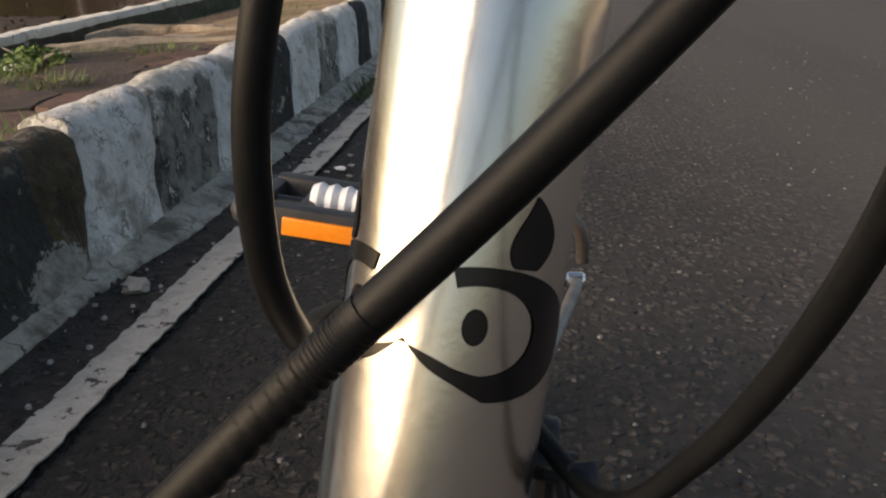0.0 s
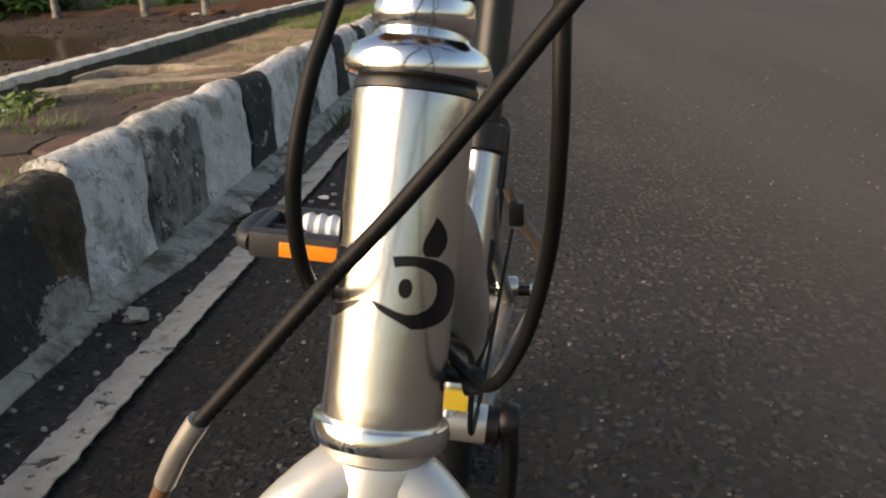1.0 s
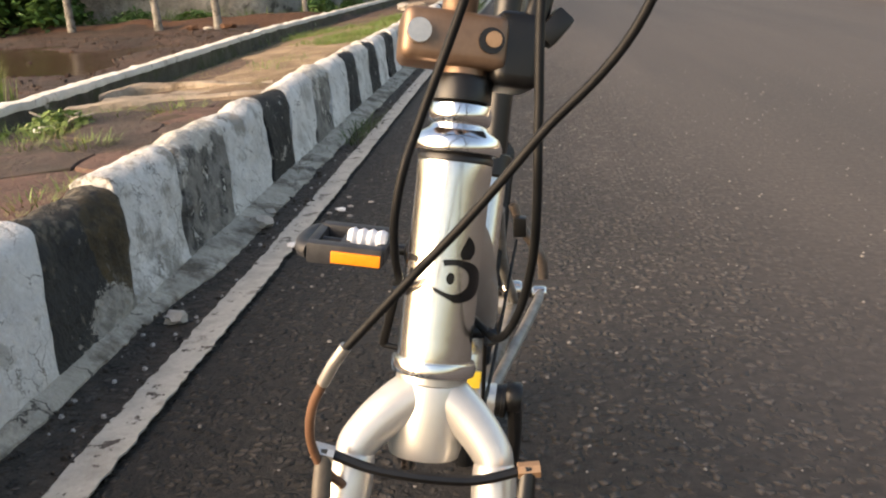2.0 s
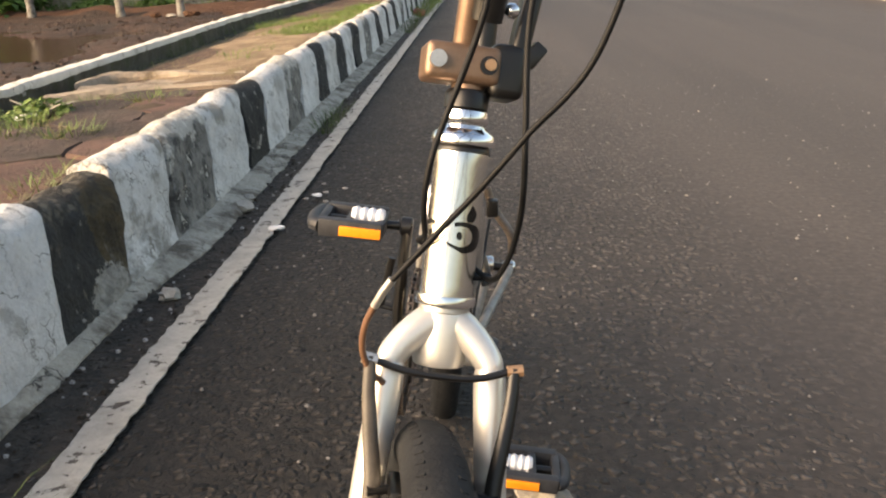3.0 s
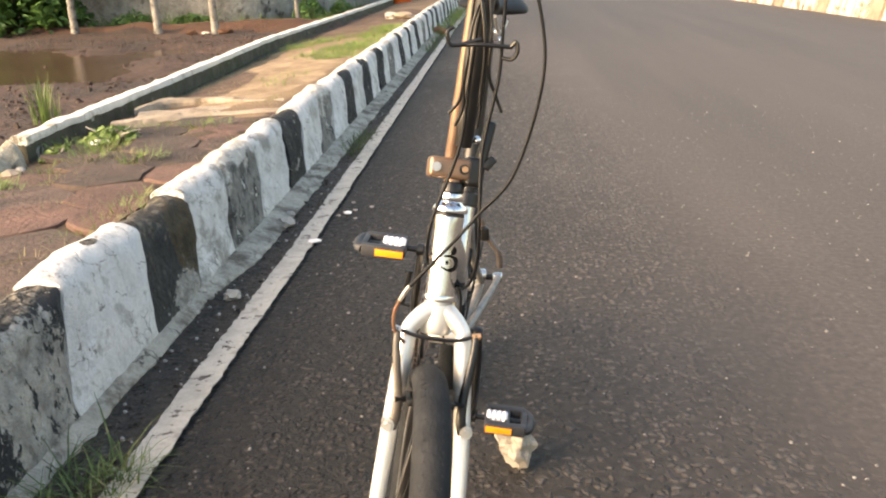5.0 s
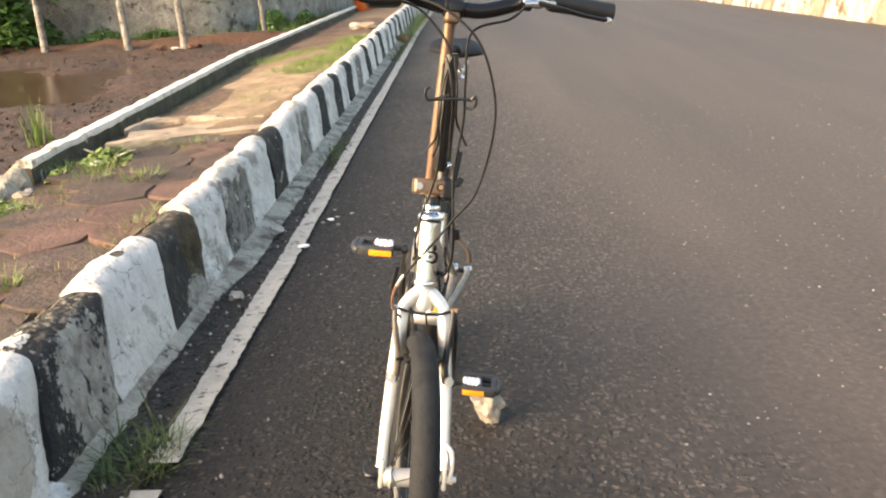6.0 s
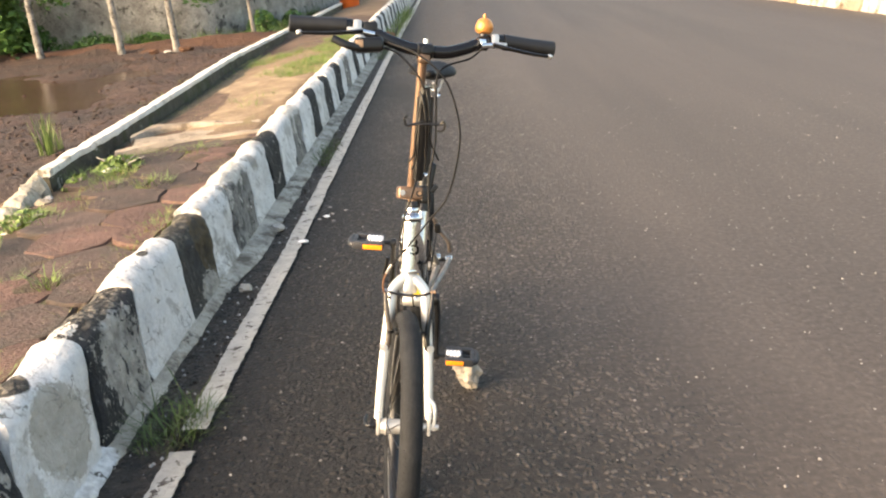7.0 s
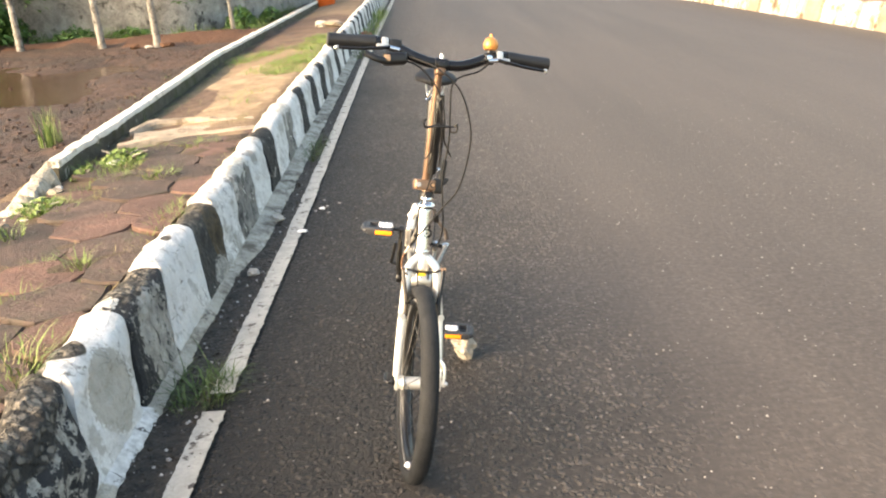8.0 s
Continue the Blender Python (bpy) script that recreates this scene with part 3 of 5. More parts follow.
            row.append(bm.verts.new((x + (bend(y) if face > 0 else 0) + face * (a + q.x * lift + ends * lift), y + q.y * 0.3 * lift + lean, b + (q.z + ends) * lift)))
        rows.append(row)
    ring_faces(bm, rows, closed=False)
    for r in (rows[0], rows[-1]):
        bm.faces.new(r)
    return finish("kerb_stone", bm, material, parent, smooth=50)


EDGES = [-2.9, -2.5, -2.1, -1.7, -1.27, -0.85, -0.44, -0.02, 0.395, 0.79, 1.25, 1.61, 1.955, 2.345, 2.82, 3.15, 3.56, 3.93, 4.38, 4.69, 5.09, 5.43, 5.84, 6.18, 6.49, 6.84, 7.34, 7.66]
while EDGES[-1] < 24:
    EDGES.append(EDGES[-1] + (0.45 if len(EDGES) % 2 == 0 else 0.33) + 0.03 * math.sin(len(EDGES) * 2.3))
for i, (a, b) in enumerate(zip(EDGES, EDGES[1:])):
    dark = i % 2 == 0
    paint = {7: KERB_PATCHED, 9: KERB_WORN, 13: KERB_STREAKED, 11: KERB_STREAKED, 19: KERB_STREAKED}.get(i, KERB_WHITE) if not dark else {10: KERB_MOSS, 12: KERB_GREY, 8: KERB_DARK, 6: KERB_BROKEN, 14: KERB_BLACK_TOP}.get(i, KERB_GREY if i % 8 == 0 else KERB_BLACK)
    kerb_stone(a, b, paint, i * 3.1, swell=(0.5 if not dark else {10: -0.9, 8: -0.3, 14: -0.6}.get(i, 0.3)) + 0.3 * math.sin(i * 1.7), rough=2.8 if i == 6 else 1.3 if dark else 1.0, step=0.014 if b < 3 else 0.04)

for k in range(12):
    y = -2.9 - 0.42 * k
    kerb_stone(y - 0.42, y, KERB_BLACK if k % 2 else KERB_WHITE, 60 + k * 2.7, step=0.06)

far_kerb = thing("far_kerb", Matrix(), "sunlit cream and brown-stained kerb across the road", "kerb", kind="structure")
FAR_CREAM = shade("sunlit_cream_paint", (0.35, 0.33, 0.29), (0.55, 0.525, 0.47), 4, (0.7, 0.95), bump=1.0, bump_scale=30, spots=(0.17, 0.125, 0.08), spot_scale=3.2, spot_edge=(0.50, 0.60))
FAR_BROWN = shade("stained_kerb_concrete", (0.17, 0.13, 0.09), (0.34, 0.28, 0.21), 4, (0.7, 0.95), bump=1.0, bump_scale=30, spots=(0.42, 0.38, 0.31), spot_scale=3.0, spot_edge=(0.54, 0.62))
y, k = 2.0, 0
while y < 26:
    ln = 0.46 + 0.06 * math.sin(y * 5)
    kerb_stone(y, y + ln - (0.03 if k % 3 == 0 else 0.0), FAR_BROWN if k % 4 == 2 else FAR_CREAM, y, x=5.58 - 0.080 * max(0.0, y - 8.6), face=-1, swell=math.sin(y * 3), step=0.06, parent=far_kerb)
    y, k = y + ln, k + 1

# ---- paving stones of the footway ----
paving = thing("footway_paving", Matrix(), "uneven reddish-brown paving stones with grass in the joints", "paving", kind="structure")
rng = random.Random(4)
rows_y = np.arange(-1.6, 3.35, 0.284)
for j, py in enumerate(rows_y):
    for i in range(-(j % 2), 4):
        px = -1.180 - 0.332 * i - (0.166 if j % 2 else 0.0)
        if px < -2.02 or (px < -1.75 and py > 2.3):
            continue
        cx, cy = px + rng.uniform(-0.012, 0.012), py + rng.uniform(-0.012, 0.012)
        bm = bmesh.new()
        top, low = [], []
        turn = rng.uniform(-0.13, 0.13)
        sx_, sy_ = rng.uniform(0.94, 1.05), rng.uniform(0.94, 1.05)
        tilt = Vector((rng.uniform(-0.02, 0.02), rng.uniform(-0.012, 0.026)))
        lift = rng.uniform(-0.006, 0.005)
        rim = []
        for k in range(12):
            a = turn + math.pi / 6 + math.tau * k / 12
            r = (0.182 if k % 2 == 0 else 0.164) * (1 + rng.uniform(-0.09, 0.04))
            x, y = min(r * math.cos(a) * 1.02 * sx_, -1.012 - cx), r * math.sin(a) * sy_
            z = 0.271 - 0.100 * max(0, (-0.99 - cx) / 1.11) ** 2 + 0.008 * noise.noise(Vector((cx * 2.2, cy * 2.2, 0))) + lift + tilt.x * x + tilt.y * y
            q = wob((cx + x, cy + y, 0), 9, 0.012)
            top.append(bm.verts.new((cx + x * 0.965 + q.x, cy + y * 0.965 + q.y, z)))
            rim.append(bm.verts.new((cx + x * 0.988 + q.x, cy + y * 0.988 + q.y, z - 0.005)))
            low.append(bm.verts.new((cx + x, cy + y, z - 0.06)))
        ring_faces(bm, [top, rim, low], caps=False)
        bm.faces.new(top)
        finish("paving_stone", bm, PAVING_RED if rng.random() < 0.2 else PAVING, paving, smooth=35)

# ---- the low wall of the plot and its broken end ----
low_wall = thing("low_garden_wall", Matrix(), "low plastered wall with a pale worn top", "wall", kind="structure")


def wall_x(y):
    if y < 3.8:
        return -1.972 - 0.044 * (y - 2.55)
    if y < 7.5:
        return -2.027 - 0.051 * (y - 3.8)
    return -2.216 + 0.0076 * (y - 7.5)


# The run below the top is mossy and also coloured dark for shade.
for name, prof, paint in (("wall_run", ((0.047, 0.0), (0.040, 0.12), (0.033, 0.275), (-0.033, 0.275), (-0.040, 0.0)), MOSSY_SHADED_SIDE),
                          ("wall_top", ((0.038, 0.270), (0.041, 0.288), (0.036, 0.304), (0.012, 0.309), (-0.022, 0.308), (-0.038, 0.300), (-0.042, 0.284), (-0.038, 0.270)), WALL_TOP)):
    bm = bmesh.new()
    rows = []
    for y in np.arange(2.62, 22, 0.05):
        c = wall_x(y)
        row = []
        for a, z in prof:
            q = wob((a, y, z), 4, 0.008) + wob((a, y, z), 19, 0.008)
            row.append(bm.verts.new((c + a + q.x, y, z + (q.z if z > 0.1 else 0))))
        rows.append(row)
    ring_faces(bm, rows, closed=False)
    bm.faces.new(rows[0])
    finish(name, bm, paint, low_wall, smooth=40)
rng = random.Random(21)
bm = bmesh.new()
rows = []
for i in range(44):
    s = i / 43
    c = Vector((-1.985 + 0.10 * s * s, 2.575 - 0.80 * s, 0.0))
    h = 0.285 - 0.10 * s ** 0.8 + 0.022 * noise.noise(Vector((s * 11, 0, 3))) + 0.012 * noise.noise(Vector((s * 34, 0, 8)))
    wd = 0.050 + 0.026 * s + 0.016 * noise.noise(Vector((s * 9, 2, 3)))
    row = []
    for a, z in ((-1.15, 0.02), (-1.1, h - 0.07), (-0.85, h - 0.025), (-0.4, h), (0.1, h + 0.004), (0.6, h - 0.012), (1.0, h - 0.05), (1.2, h - 0.10), (1.4, 0.02)):
        q = wob((c.x + a * 0.1, c.y, z), 16, 0.018, 3) + wob((c.x + a * 0.1, c.y, z), 45, 0.008, 5)
        row.append(bm.verts.new(c + Vector((a * wd, 0, z)) + q))
    rows.append(row)
ring_faces(bm, rows, closed=False)
bm.faces.new(rows[0]), bm.faces.new(rows[-1])
finish("broken_stub", bm, STUB, low_wall, "crumbled cream plaster end of the wall", smooth=28)
for k in range(9):
    s = k / 8
    bm = bmesh.new()
    r = 0.030 + rng.uniform(-0.012, 0.02)
    lump(bm, (r, r * 1.25, r * 0.7), pose(-1.90 + 0.08 * s + rng.uniform(-0.05, 0.05), 2.45 - 0.80 * s, 0.195 + 0.01 * s, rng.uniform(-15, 15), rng.uniform(-15, 15), rng.uniform(0, 180)), 2, 0.5, 2.0, k * 2.3)
    finish("rubble_stone", bm, SLAB if k % 3 else CONCRETE, low_wall, smooth=30)

bm = bmesh.new()
for pts, wd, top in (([(-1.86, 3.60), (-1.80, 3.86), (-1.62, 3.92), (-1.35, 3.86), (-1.10, 3.80)], 0.060, 0.258), ([(-1.80, 3.16), (-1.62, 3.27), (-1.40, 3.38), (-1.20, 3.43), (-1.03, 3.47)], 0.055, 0.262),
                     ([(-1.80, 3.45), (-1.55, 3.56), (-1.30, 3.62), (-1.08, 3.64)], 0.17, 0.243)):
    rows = []
    for i, c in enumerate(glide([(*q, top) for q in pts], 7)):
        row = []
        for a, b in ((-1.0, -0.1), (-1.0, -0.008), (-0.7, 0.010), (0.0, 0.014), (0.7, 0.010), (1.0, -0.008), (1.0, -0.1)):
            q = wob((c.x, c.y + a * wd, b), 5, 0.016, top) + wob((c.x, c.y + a * wd, b), 24, 0.007, top)
            row.append(bm.verts.new(c + Vector((-0.25 * a * wd, a * wd, b)) + q))
        rows.append(row)
    ring_faces(bm, rows, closed=False)
    bm.faces.new(rows[0]), bm.faces.new(rows[-1])
tagged(finish("concrete_slab", bm, SLAB, smooth=35), "broken beige concrete slab lying across the footway", "slab")

sheet("puddle_water", list(np.arange(-9.4, -2.4, 0.2)), list(np.arange(3.2, 10.2, 0.2)), lambda x, y: 0.118, [WATER], None, "shallow muddy puddle on the red soil")

# ---- the plastered wall behind the plot ----
bm = bmesh.new()
rows = []
run = glide([(-18.0, 11.9, 0), (-9.0, 11.8, 0), (-4.7, 11.8, 0), (-3.35, 12.9, 0), (-2.85, 15.5, 0), (-2.6, 20, 0), (-2.4, 32, 0)], 14)
for i, c in enumerate(run):
    d = (run[min(i + 1, len(run) - 1)] - run[max(i - 1, 0)]).normalized()
    side = Vector((-d.y, d.x, 0)) * 0.09
    row = []
    tall = 2.2 if c.x < -4.6 else 1.35
    for s, z in ((-1, 0.0), (-1, 0.4), (-1, 0.8), (-1, 1.1), (-1, tall), (1, tall), (1, 0.0)):
        q = wob((c.x, c.y, z), 1.5, 0.03) + wob((c.x, c.y, z), 5, 0.01)
        row.append(bm.verts.new(c + side * s + Vector((q.x, q.y, z))))
    rows.append(row)
ring_faces(bm, rows, closed=False)
boundary = tagged(finish("wall_north", bm, WALL, smooth=30), "stained grey plastered boundary wall", kind="structure")
# Solid black blocks paint in the shaded depth of holes in the wall.
for hx, hy, hz in ((-4.55, 11.78, 0.64), (-3.20, 13.15, 0.62), (-5.6, 11.71, 0.95)):
    bm = bmesh.new()
    block(bm, (0.12, 0.05, 0.10), pose(hx, hy, hz, 0, 0, 6), 0.01)
    finish("drain_hole", bm, BLACK, boundary)

# ---- the bicycle ----
HEAD = Vector((0.049, 0.168, 0.548))           # the lower head ring
_z = Vector((0.13, 0.28, 1)).normalized()
_x = Vector((0.958, 0.196, -0.207))
_x = (_x - _z * _x.dot(_z)).normalized()
_y = _z.cross(_x)
STEER = Matrix(((_x.x, _y.x, _z.x, HEAD.x), (_x.y, _y.y, _z.y, HEAD.y), (_x.z, _y.z, _z.z, HEAD.z), (0, 0, 0, 1)))
FRAME = Matrix.Translation((HEAD.x, HEAD.y, 0)) @ Matrix.Rotation(radians(-1.0), 4, "Z") @ Matrix.Translation((-HEAD.x - 0.022, -HEAD.y, 0)) @ Matrix.Rotation(radians(7.4), 4, "Y")
S = FRAME.inverted() @ STEER                    # from the steered parts' space to the bicycle's own
F = S @ Matrix.Rotation(radians(-5.5), 4, "Z")   # the fork and wheel stand a little off the bar
W = FRAME.inverted()                            # from the world to the bicycle's own
bike = thing("bicycle", FRAME, "silver folding bicycle with copper stem, leaning on its pedal", "bicycle")
HT = Matrix.Translation((0, 0.168, 0.5525)) @ Matrix.Rotation(-math.atan(0.278), 4, "X")   # head tube axis

# head tube, rings and headset
bm = bmesh.new()
lathe(bm, [(0.0200, 0.002), (0.0203, 0.006), (0.0200, 0.012), (0.0200, 0.100), (0.0203, 0.106), (0.0200, 0.110)], 64)
head_tube = part("head_tube", bm, SILVER, bike, "brushed silver head tube with a black emblem", HT)
bm = bmesh.new()
lathe(bm, [(0.0190, -0.004), (0.0228, -0.0035), (0.0235, 0.0), (0.0228, 0.0035), (0.0200, 0.004)], 48)
part("lower_head_ring", bm, CHROME, bike, "chrome ring", HT)
bm = bmesh.new()
lathe(bm, [(0.0180, -0.009), (0.0194, -0.008), (0.0194, -0.0045), (0.0180, -0.004)], 40)
part("lower_seal", bm, ALLOY, bike, m=HT)
bm = bmesh.new()
lathe(bm, [(0.0190, 0.1095), (0.0203, 0.1105), (0.0203, 0.1130), (0.0190, 0.1150)], 40)
part("upper_seal", bm, BLACK, bike, m=HT)
bm = bmesh.new()
lathe(bm, [(0.0190, 0.1145), (0.0235, 0.1155), (0.0245, 0.119), (0.0225, 0.124), (0.0165, 0.1275), (0.0150, 0.130), (0.0165, 0.1315), (0.0172, 0.136), (0.0160, 0.1405), (0.013, 0.142)], 48)
part("upper_headset_cup", bm, CHROME, bike, "polished chrome cup and lock nut", HT)


def on_tube(a, z):
    a += 1.0
    return Vector((math.sin(radians(a)) * 0.0203, -math.cos(radians(a)) * 0.0203, z))


def emblem(left, right, mirror, name="emblem"):
    """A band between two lines of (degrees across, metres up) laid on the head tube."""
    bm = bmesh.new()
    rows = []
    for (a, z), (c, w) in zip(left, right):
        ends = [on_tube(-38 - q if mirror else q, h) for q, h in ((a, z), (c, w))]
        row = []
        for i in range(5):
            t = i / 4
            q = ends[0].lerp(ends[1], t)
            f = 0.0203 / math.hypot(q.x, q.y)
            row.append(bm.verts.new((q.x * f, q.y * f, q.z)))
        rows.append(row)
    ring_faces(bm, rows, closed=False)
    return part(name, bm, BLACK_GLOSS, head_tube, "black emblem shape", HT)


def arc(ca, cz, ra, rz, a0, a1, n=24):
    return [(ca + ra * math.cos(radians(a0 + (a1 - a0) * i / n)), cz + rz * math.sin(radians(a0 + (a1 - a0) * i / n))) for i in range(n + 1)]


def flow(points, n=5):
    return [(q.x, q.y) for q in glide([(a, z * 1000, 0) for a, z in points], n)]


for mirror in (False, True):
    outer = arc(22, 0.0482, 56, 0.0114, 112, -88) + [(q, h / 1000) for q, h in flow([(20, 0.0375), (9, 0.0393), (-6, 0.0419), (-19, 0.0458)])]
    inner = arc(18, 0.0488, 30, 0.0076, 118, -86) + [(q, h / 1000) for q, h in flow([(17, 0.0414), (8, 0.0421), (-4, 0.0436), (-19, 0.0452)])]
    emblem(outer, inner, mirror)
    tear = 16
    emblem([(31 + 7 * t - 10 * math.sin(math.pi * t) ** 0.8 * (1 - t), 0.0597 + 0.0125 * t) for t in (i / tear for i in range(tear + 1))],
           [(34 + 4 * t + 17 * math.sin(math.pi * (0.18 + 0.82 * t)) ** 0.9, 0.0597 + 0.0125 * t) for t in (i / tear for i in range(tear + 1))], mirror, "emblem_ear")
    emblem([(15 - 6.3 * math.cos(radians(q)), 0.0494 + 0.0031 * math.sin(radians(q))) for q in range(-90, 91, 15)],
           [(15 + 6.3 * math.cos(radians(q)), 0.0494 + 0.0031 * math.sin(radians(q))) for q in range(-90, 91, 15)], mirror, "emblem_dot")

# main beam, seat tube, stays
bm = bmesh.new()
sweep(bm, glide([(0, 0.186, 0.614), (0.001, 0.24, 0.590), (0.003, 0.30, 0.560), (0.006, 0.45, 0.475), (0.003, 0.655, 0.365)], 6), lambda t: 0.0165 + 0.0065 * min(1.0, t * 3.2) ** 0.7, 28, 1.45, (1, 0, 0))
part("main_beam", bm, SILVER, bike, "thick oval silver frame beam")
bm = bmesh.new()
block(bm, (0.034, 0.034, 0.036), W @ pose(0.026, 0.68, 0.508, -22, 25, 0), 0.008, 3)
rod(bm, W @ Vector((0.004, 0.675, 0.486)), W @ Vector((0.040, 0.675, 0.520)), 0.013, 16)
block(bm, (0.024, 0.030, 0.040), W @ pose(0.006, 0.68, 0.462, -22, 12, 0), 0.007, 3)
frame_hinge = part("frame_hinge", bm, SILVER_PAINT, bike, "silver folding hinge beside the seat tube")
bm = bmesh.new()
sweep(bm, glide([W @ Vector((0.003, 0.675, 0.470)), W @ Vector((-0.004, 0.675, 0.44)), W @ Vector((-0.008, 0.68, 0.412)), W @ Vector((-0.012, 0.685, 0.385))], 5), 0.0095, 12, 0.6, (1, 0, 0))
part("hinge_lever", bm, ALLOY, frame_hinge, "silver hinge lever")
bm = bmesh.new()
rod(bm, W @ Vector((-0.008, 0.668, 0.452)), W @ Vector((0.010, 0.672, 0.458)), 0.009, 12)
part("hinge_bolt", bm, CHROME, frame_hinge)
bm = bmesh.new()
rod(bm, (0, 0.632, 0.285), (0, 0.742, 0.545), 0.0195, 20)
part("seat_tube", bm, SILVER, bike)
bm = bmesh.new()
lathe(bm, [(0.0205, 0.0), (0.024, 0.002), (0.024, 0.026), (0.0205, 0.028)], 24, Matrix.Translation((0, 0.730, 0.520)) @ Matrix.Rotation(-0.40, 4, "X"))
rod(bm, (-0.024, 0.755, 0.535), (0.026, 0.755, 0.535), 0.005)
part("seat_clamp", bm, BLACK, bike)
bm = bmesh.new()
rod(bm, (0, 0.735, 0.53), (0.000, 0.812, 0.862), 0.0165, 20)
part("seat_post", bm, BLACK, bike, "black seat post")
bm = bmesh.new()
lathe(bm, [(0.0172, -0.038), (0.0188, -0.036), (0.0188, 0.034), (0.0172, 0.036)], 28, Matrix.Translation((0, 0.632, 0.287)) @ Matrix.Rotation(math.pi / 2, 4, "Y"))
bracket = part("bottom_bracket", bm, SILVER_PAINT, bike, "silver bottom bracket shell")
bm = bmesh.new()
block(bm, (0.026, 0.014, 0.018), pose(0.004, 0.617, 0.317, -20, 0, 0), 0.0008)
part("label", bm, YELLOW, bracket, "yellow sticker")
bm = bmesh.new()
lathe(bm, [(0.0150, 0.0355), (0.0180, 0.0365), (0.0180, 0.042), (0.0195, 0.0425), (0.0195, 0.047), (0.0165, 0.049)], 28, Matrix.Translation((0, 0.632, 0.287)) @ Matrix.Rotation(math.pi / 2, 4, "Y"))
part("bearing_cup", bm, BLACK, bracket, "black bearing cup")
# Stays belong to the silver frame; their grey has its shade painted in.
for sx in (-1, 1):
    bm = bmesh.new()
    sweep(bm, glide([(sx * 0.018, 0.65, 0.275), (sx * 0.030, 0.80, 0.255), (sx * 0.046, 1.005, 0.2535)], 5), 0.0095, 10)
    part("chain_stay", bm, KICK, bike)
    bm = bmesh.new()
    sweep(bm, glide([(sx * 0.014, 0.745, 0.48), (sx * 0.024, 0.87, 0.37), (sx * 0.048, 1.005, 0.262)], 5), 0.0075, 10)
    part("seat_stay", bm, KICK, bike)


# wheels
def wheel(name, m, label):
    hub_r = 0.0162
    bm = bmesh.new()
    prof = []
    for k in range(20):
        a = math.tau * k / 20
        prof.append((0.0205 * math.cos(a) * (1.04 if math.cos(a) > 0 else 0.95), 0.0225 * math.sin(a)))
    torus(bm, 0.2315, prof, 96)
    wh = part(name, bm, RUBBER, bike, label, m)
    wh.name = name
    bm = bmesh.new()
    for i in range(110):
        t = Matrix.Rotation(math.tau * i / 110, 4, "X")
        for s in (-1, 1):
            block(bm, (0.0065, 0.0022, 0.0016), t @ Matrix.Translation((s * 0.0125, 0, 0.2486)) @ Matrix.Rotation(s * 0.62, 4, "Y") @ Matrix.Rotation(s * 0.5, 4, "Z"), 0)
    part("tread_pattern", bm, RUBBER, wh, m=m)
    bm = bmesh.new()
    torus(bm, 0.2055, [(0.0105, 0.0125), (0.0095, 0.0138), (-0.009, 0.0120), (-0.014, 0.006), (-0.014, -0.006), (-0.009, -0.0120), (0.0095, -0.0138), (0.0105, -0.0125), (0.004, -0.009), (0.004, 0.009)], 96)
    part("rim", bm, BLACK, wh, "black rim", m)
    bm = bmesh.new()
    for off in (-0.0136, 0.0136):
        torus(bm, 0.2115, [(0.004, off * 0.94), (0.004, off * 1.03), (-0.004, off * 1.03), (-0.004, off * 0.94)], 96)
    part("brake_track", bm, ALLOY, wh, "bright braking edge", m)
    bm = bmesh.new()
    lathe(bm, [(0.006, -0.054), (0.008, -0.053), (0.008, -0.047), (0.0155, -0.046), (0.0165, -0.044), (0.0165, -0.038), (0.0195, -0.037), (0.0195, -0.034), (hub_r, -0.032), (hub_r, 0.032), (0.0195, 0.034), (0.0195, 0.037), (0.0165, 0.038), (0.0165, 0.044), (0.0155, 0.046), (0.008, 0.047), (0.008, 0.053), (0.006, 0.054)],
          24, Matrix.Rotation(math.pi / 2, 4, "Y"))
    part("hub", bm, SILVER_PAINT, wh, "silver hub", m)
    for i in range(28):
        a = math.tau * (i + 0.5) / 28
        s = 1 if i % 2 else -1
        b = a + (0.62 if i % 4 < 2 else -0.62)
        bm = bmesh.new()
        rod(bm, (s * 0.0345, 0.0195 * math.cos(b), 0.0195 * math.sin(b)), (s * 0.003, 0.194 * math.cos(a), 0.194 * math.sin(a)), 0.0011, 5)
        part("spoke", bm, BLACK, wh, m=m)
    bm = bmesh.new()
    rod(bm, (0, 0.192 * math.cos(-2.0), 0.192 * math.sin(-2.0)), (0, 0.160 * math.cos(-2.0), 0.160 * math.sin(-2.0)), 0.003, 8)
    part("valve", bm, BLACK, wh, m=m)
    return wh


AX = (-0.005, -0.080, -0.333)
front_wheel = wheel("front_wheel", F @ Matrix.Translation(AX), "front wheel with a slick dark grey tyre")
wheel("rear_wheel", Matrix.Translation((0, 1.005, 0.2537)), "rear wheel with a slick dark grey tyre")
bm = bmesh.new()
lump(bm, (0.010, 0.010, 0.008), Matrix.Translation((-0.0165, 0.203 * math.cos(-1.93), 0.203 * math.sin(-1.93))), 2, 0.3)
part("wheel_reflector", bm, PALE_BLUE, front_wheel, "small pale spoke reflector", F @ Matrix.Translation(AX))

